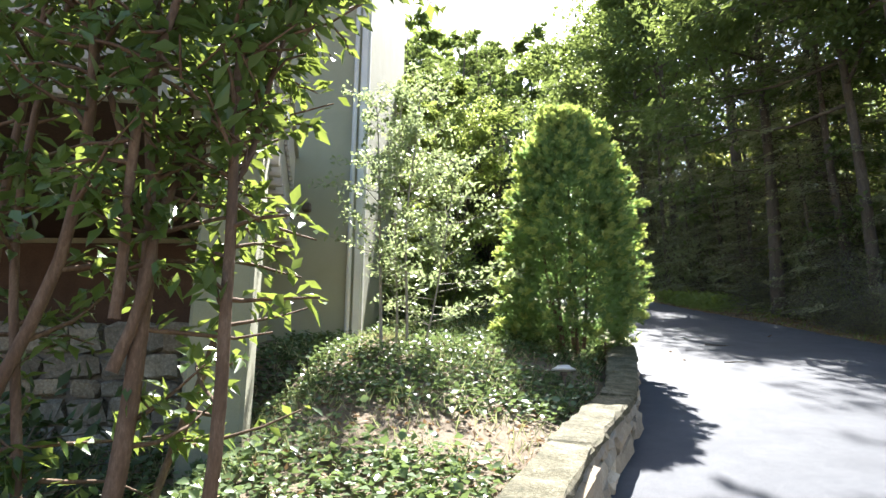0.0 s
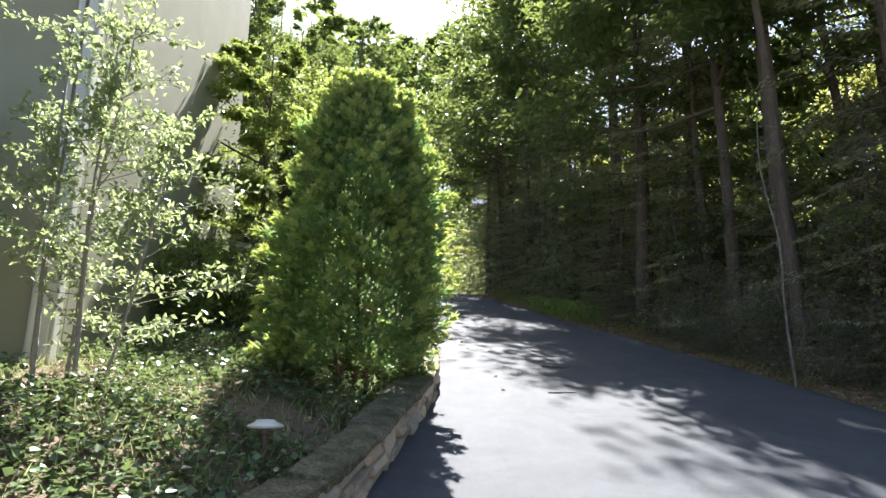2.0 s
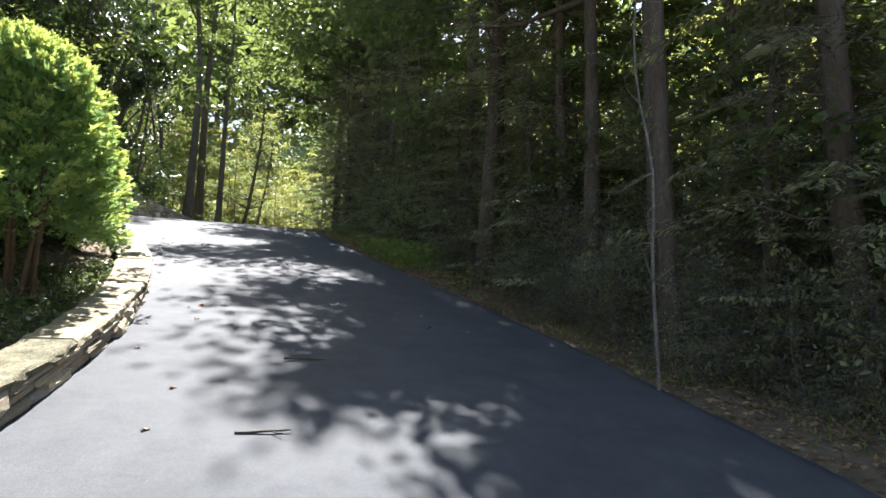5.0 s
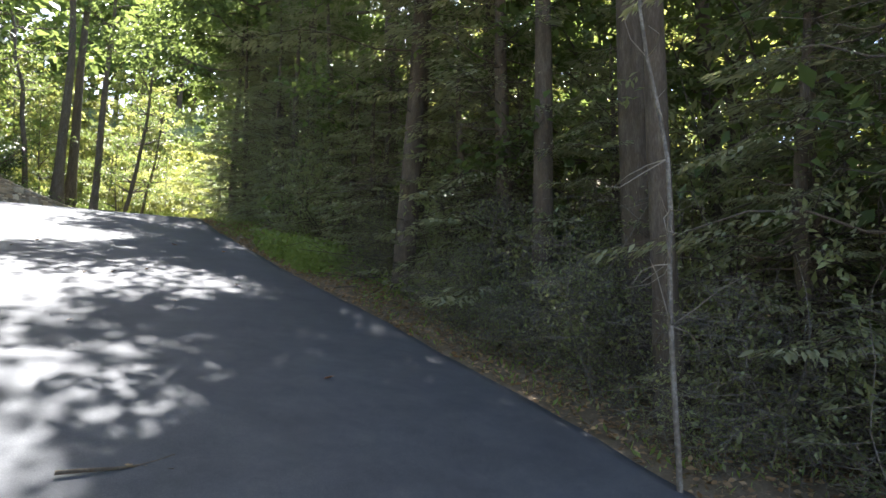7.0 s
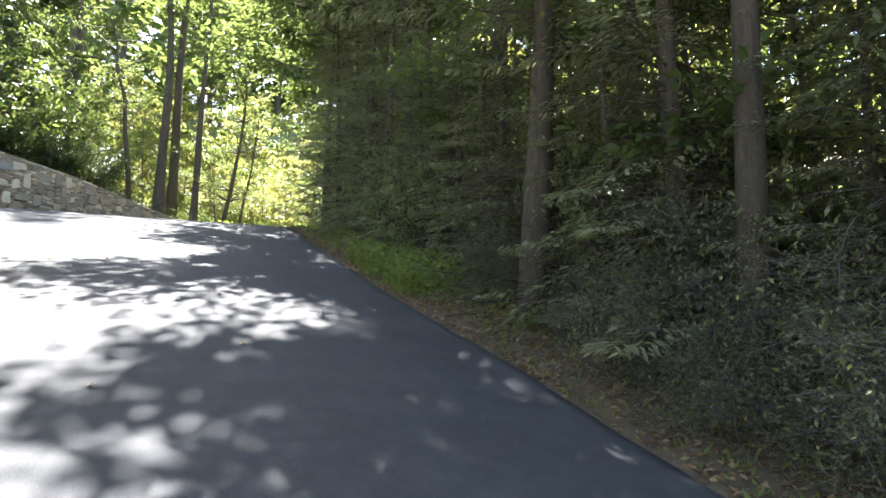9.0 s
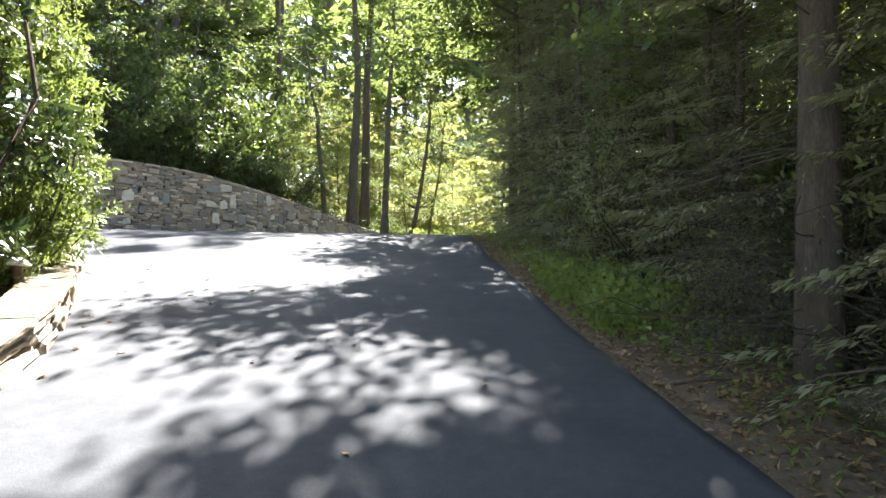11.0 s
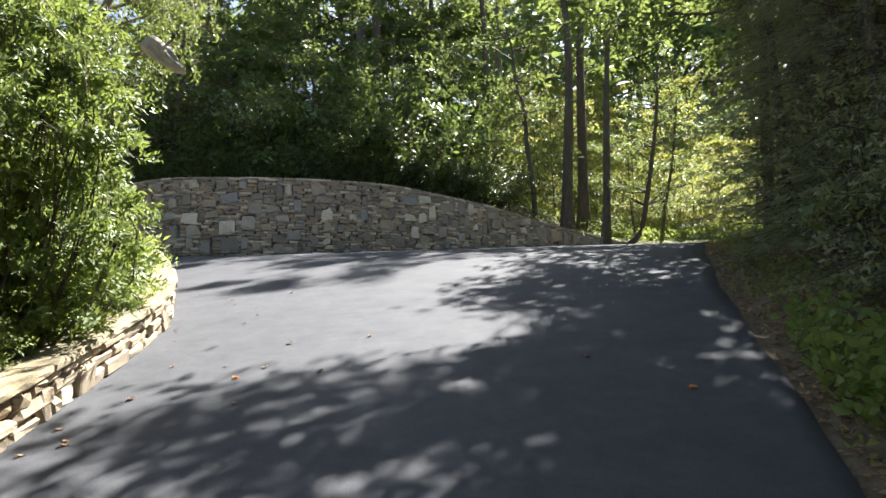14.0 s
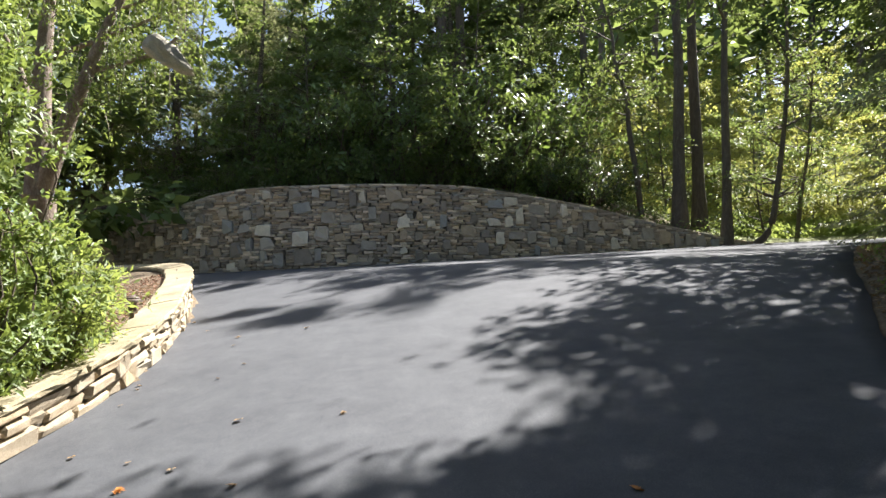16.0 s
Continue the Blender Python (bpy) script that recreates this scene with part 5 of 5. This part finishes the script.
for x, y in [(2, 100), (6.5, 102), (11, 99), (15.5, 103), (-6.5, 60), (-3.8, 65)]:
    plant(far_oak, "far", x, y, 2.6 if y > 90 else 1.9)
for x, y in [(-17, 27.2), (-19.5, 25), (-21.5, 28.5), (-16.5, 24.5), (-15, 26), (-15, 17), (-20, 30), (-19, 22), (-24, 40), (-24, 31), (-27, 34), (-22, 33.5), (-30, 36), (-25.5, 28)]:
    plant(far_oak, "far", x, y, r.uniform(0.95, 1.2))


def bare_sapling():
    rr = rng(5)
    x, y = 8.02, 9.98
    tree = empty("bare_sapling", x, y, float(ground_z(x, y)), "thin dead pale sapling at the road edge", "tree")
    lp = bend(rr, (0, 0, -0.1), (0.1, 0.2, 4.6), 13, 0.06)
    one = Acc()
    one.tube(lp, np.linspace(0.021, 0.009, 13), 7)
    one.obj("stem", BARK_GREY, tree, smooth=True)
    tw = Acc()
    for i in range(26):
        q = lp[rr.integers(3, 13)]
        tw.tube(bend(rr, q, q + unit(rr, 1)[0] * rr.uniform(0.2, 0.6), 4, 0.02), np.linspace(0.006, 0.002, 4), 3)
    tw.obj("branching", BARK_PALE, tree)["kind"] = "stuff"


bare_sapling()


def boulder(x, y, size, seed, label):
    bm = bmesh.new()
    bmesh.ops.create_icosphere(bm, subdivisions=3, radius=1)
    for v in bm.verts:
        k = 1 + 0.28 * noise.noise(v.co * 1.4 + Vector((seed, 0, 0))) + 0.08 * noise.noise(v.co * 4 + Vector((0, seed, 0)))
        v.co = Vector((v.co.x * size[0] * k, v.co.y * size[1] * k, v.co.z * size[2] * k))
    ob = part("boulder", bm, MOSSY_SHADED_CAP)
    ob.matrix_world = pose(x, y, float(ground_z(x, y)) + size[2] * 0.25, 0, 0, seed * 40)
    tagged(ob, label, "rock")


boulder(8.75, 20.4, (0.55, 0.4, 0.26), 1, "weathered grey boulder among weeds at the road edge")
boulder(8.95, 15.65, (0.46, 0.34, 0.22), 2, "low mossy boulder on the leaf litter")


def mushroom_light(x, y, label):
    lamp = empty("path_light", x, y, float(ground_z(x, y)) - 0.05, label, "garden light", "garden path lights")
    part("post", lathe([(0.02, -0.05), (0.02, 0.2), (0.035, 0.21), (0.035, 0.24)]), BRONZE, lamp)
    part("shade", lathe([(0.03, 0.235), (0.115, 0.25), (0.12, 0.262), (0.07, 0.285), (0.06, 0.3), (0.0, 0.305)][:-1], 24), WHITE_METAL, lamp, "chalky white flat cap")


def lantern_light(x, y, label, pale):
    lamp = empty("garden_lantern", x, y, float(ground_z(x, y)), label, "garden light", "garden path lights")
    part("post", lathe([(0.06, -0.05), (0.06, 0.03), (0.03, 0.05), (0.03, 0.16)]), BRONZE, lamp)
    part("body", lathe([(0.03, 0.16), (0.075, 0.18), (0.075, 0.2), (0.05, 0.21), (0.05, 0.3)]), BRONZE, lamp)
    part("shade", lathe([(0.05, 0.295), (0.125, 0.3), (0.12, 0.315), (0.085, 0.335), (0.09, 0.345), (0.05, 0.37), (0.02, 0.385)], 24), WHITE_METAL if pale else BRONZE, lamp, "tiered conical cap")


mushroom_light(1.19, 6.15, "low garden light with a chalky white cap in the ivy")
lantern_light(1.55, 18.15, "bronze garden lantern with a pale tiered cap", True)
lantern_light(-0.75, 21.85, "dark bronze garden lantern on the mulch", False)


def silk_nest():
    """Caterpillar web wrapped round a drooping branch end."""
    bm = bmesh.new()
    bmesh.ops.create_icosphere(bm, subdivisions=3, radius=1)
    for v in bm.verts:
        k = 1 + 0.35 * noise.noise(v.co * 1.6)
        v.co = Vector((v.co.x * 0.42 * k, v.co.y * 0.13 * k, v.co.z * (0.14 - 0.115 * v.co.x) * k))
    ob = part("silk_nest", bm, WEB)
    ob.matrix_world = pose(-1.2, 22.6, 9.4, 0, 34, 58)
    tagged(ob, "pale caterpillar web hanging among birch sprays", "web")


silk_nest()


def dropped(x, y, size, mat, label, seed):
    """A fallen leaf lying curled on the asphalt."""
    rr = rng(seed)
    acc = Acc()
    for a in (-1.0, -0.5, 0.0, 0.5, 1.0):
        d = np.array([[math.cos(a), math.sin(a), 0.1]])
        acc.leaves(np.array([[0, 0, 0.006]]), d, np.array([[0.1, 0.1, 1.0]]), np.array([size * (1 - 0.3 * abs(a))]), np.array([size * 0.42]), fold=0.18)
    ob = acc.obj("fallen_leaf", mat)
    ob.matrix_world = pose(x, y, float(road_z(x, y)) + 0.004, 13.5, 0, rr.uniform(0, 360))
    tagged(ob, label, "leaf", "leaves fallen on the driveway")


L_ORANGE = leaf_material("orange_fallen_leaf", (0.4, 0.14, 0.03), (0.6, 0.26, 0.06), (0.5, 0.2, 0.04), 0.2, 0.6)
for i, (x, y) in enumerate([(6.45, 12.28), (3.8, 13.2), (5.77, 20.53), (2.8, 19.57), (6.6, 19.9), (2.25, 19.0)]):
    dropped(x, y, 0.075, L_ORANGE, "curled orange fallen leaf on the asphalt", i)
for i, (x, y) in enumerate([(3.75, 12.45), (3.63, 13.1), (3.7, 10.1), (4.42, 14.16), (3.6, 9.3), (4.9, 10.9), (5.2, 17.4), (4.4, 16.9), (2.9, 19.9), (3.4, 21), (3.3, 11.2), (6.3, 16.4), (5.4, 15.2)]):
    dropped(x, y, 0.055, L_DRY, "small dark curled leaf on the asphalt", 20 + i)

rw = random.Random(31)
for i in range(26):
    y = rw.uniform(15.5, 23.5)
    x = float(left_x(y)) + 0.15 + rw.random() ** 2 * 2.4
    dropped(x, y, rw.uniform(0.035, 0.075), L_DRY, "small dry leaf fallen by the low wall", 60 + i)


def fallen_twig(x, y, length, seed, label):
    rr = rng(seed)
    acc = Acc()
    a = bend(rr, (-length / 2, 0, 0.012), (length / 2, 0.03, 0.012), 7, length * 0.02)
    acc.tube(a, np.linspace(0.012, 0.005, 7), 6)
    acc.tube(bend(rr, a[4], a[4] + np.array([length * 0.22, -length * 0.2, 0.01]), 4, 0.005), np.linspace(0.007, 0.003, 4), 5)
    ob = acc.obj("fallen_twig", BARK)
    ob.matrix_world = pose(x, y, float(road_z(x, y)), 13.5, 0, rr.uniform(-15, 15))
    tagged(ob, label, "twig")


fallen_twig(4.86, 10.93, 0.6, 3, "thin dark fallen twig on the asphalt")
fallen_twig(8.3, 16.5, 1.1, 4, "grey fallen branch on the road verge")
fallen_twig(4.3, 9.2, 0.35, 5, "short dark fallen twig on the asphalt")
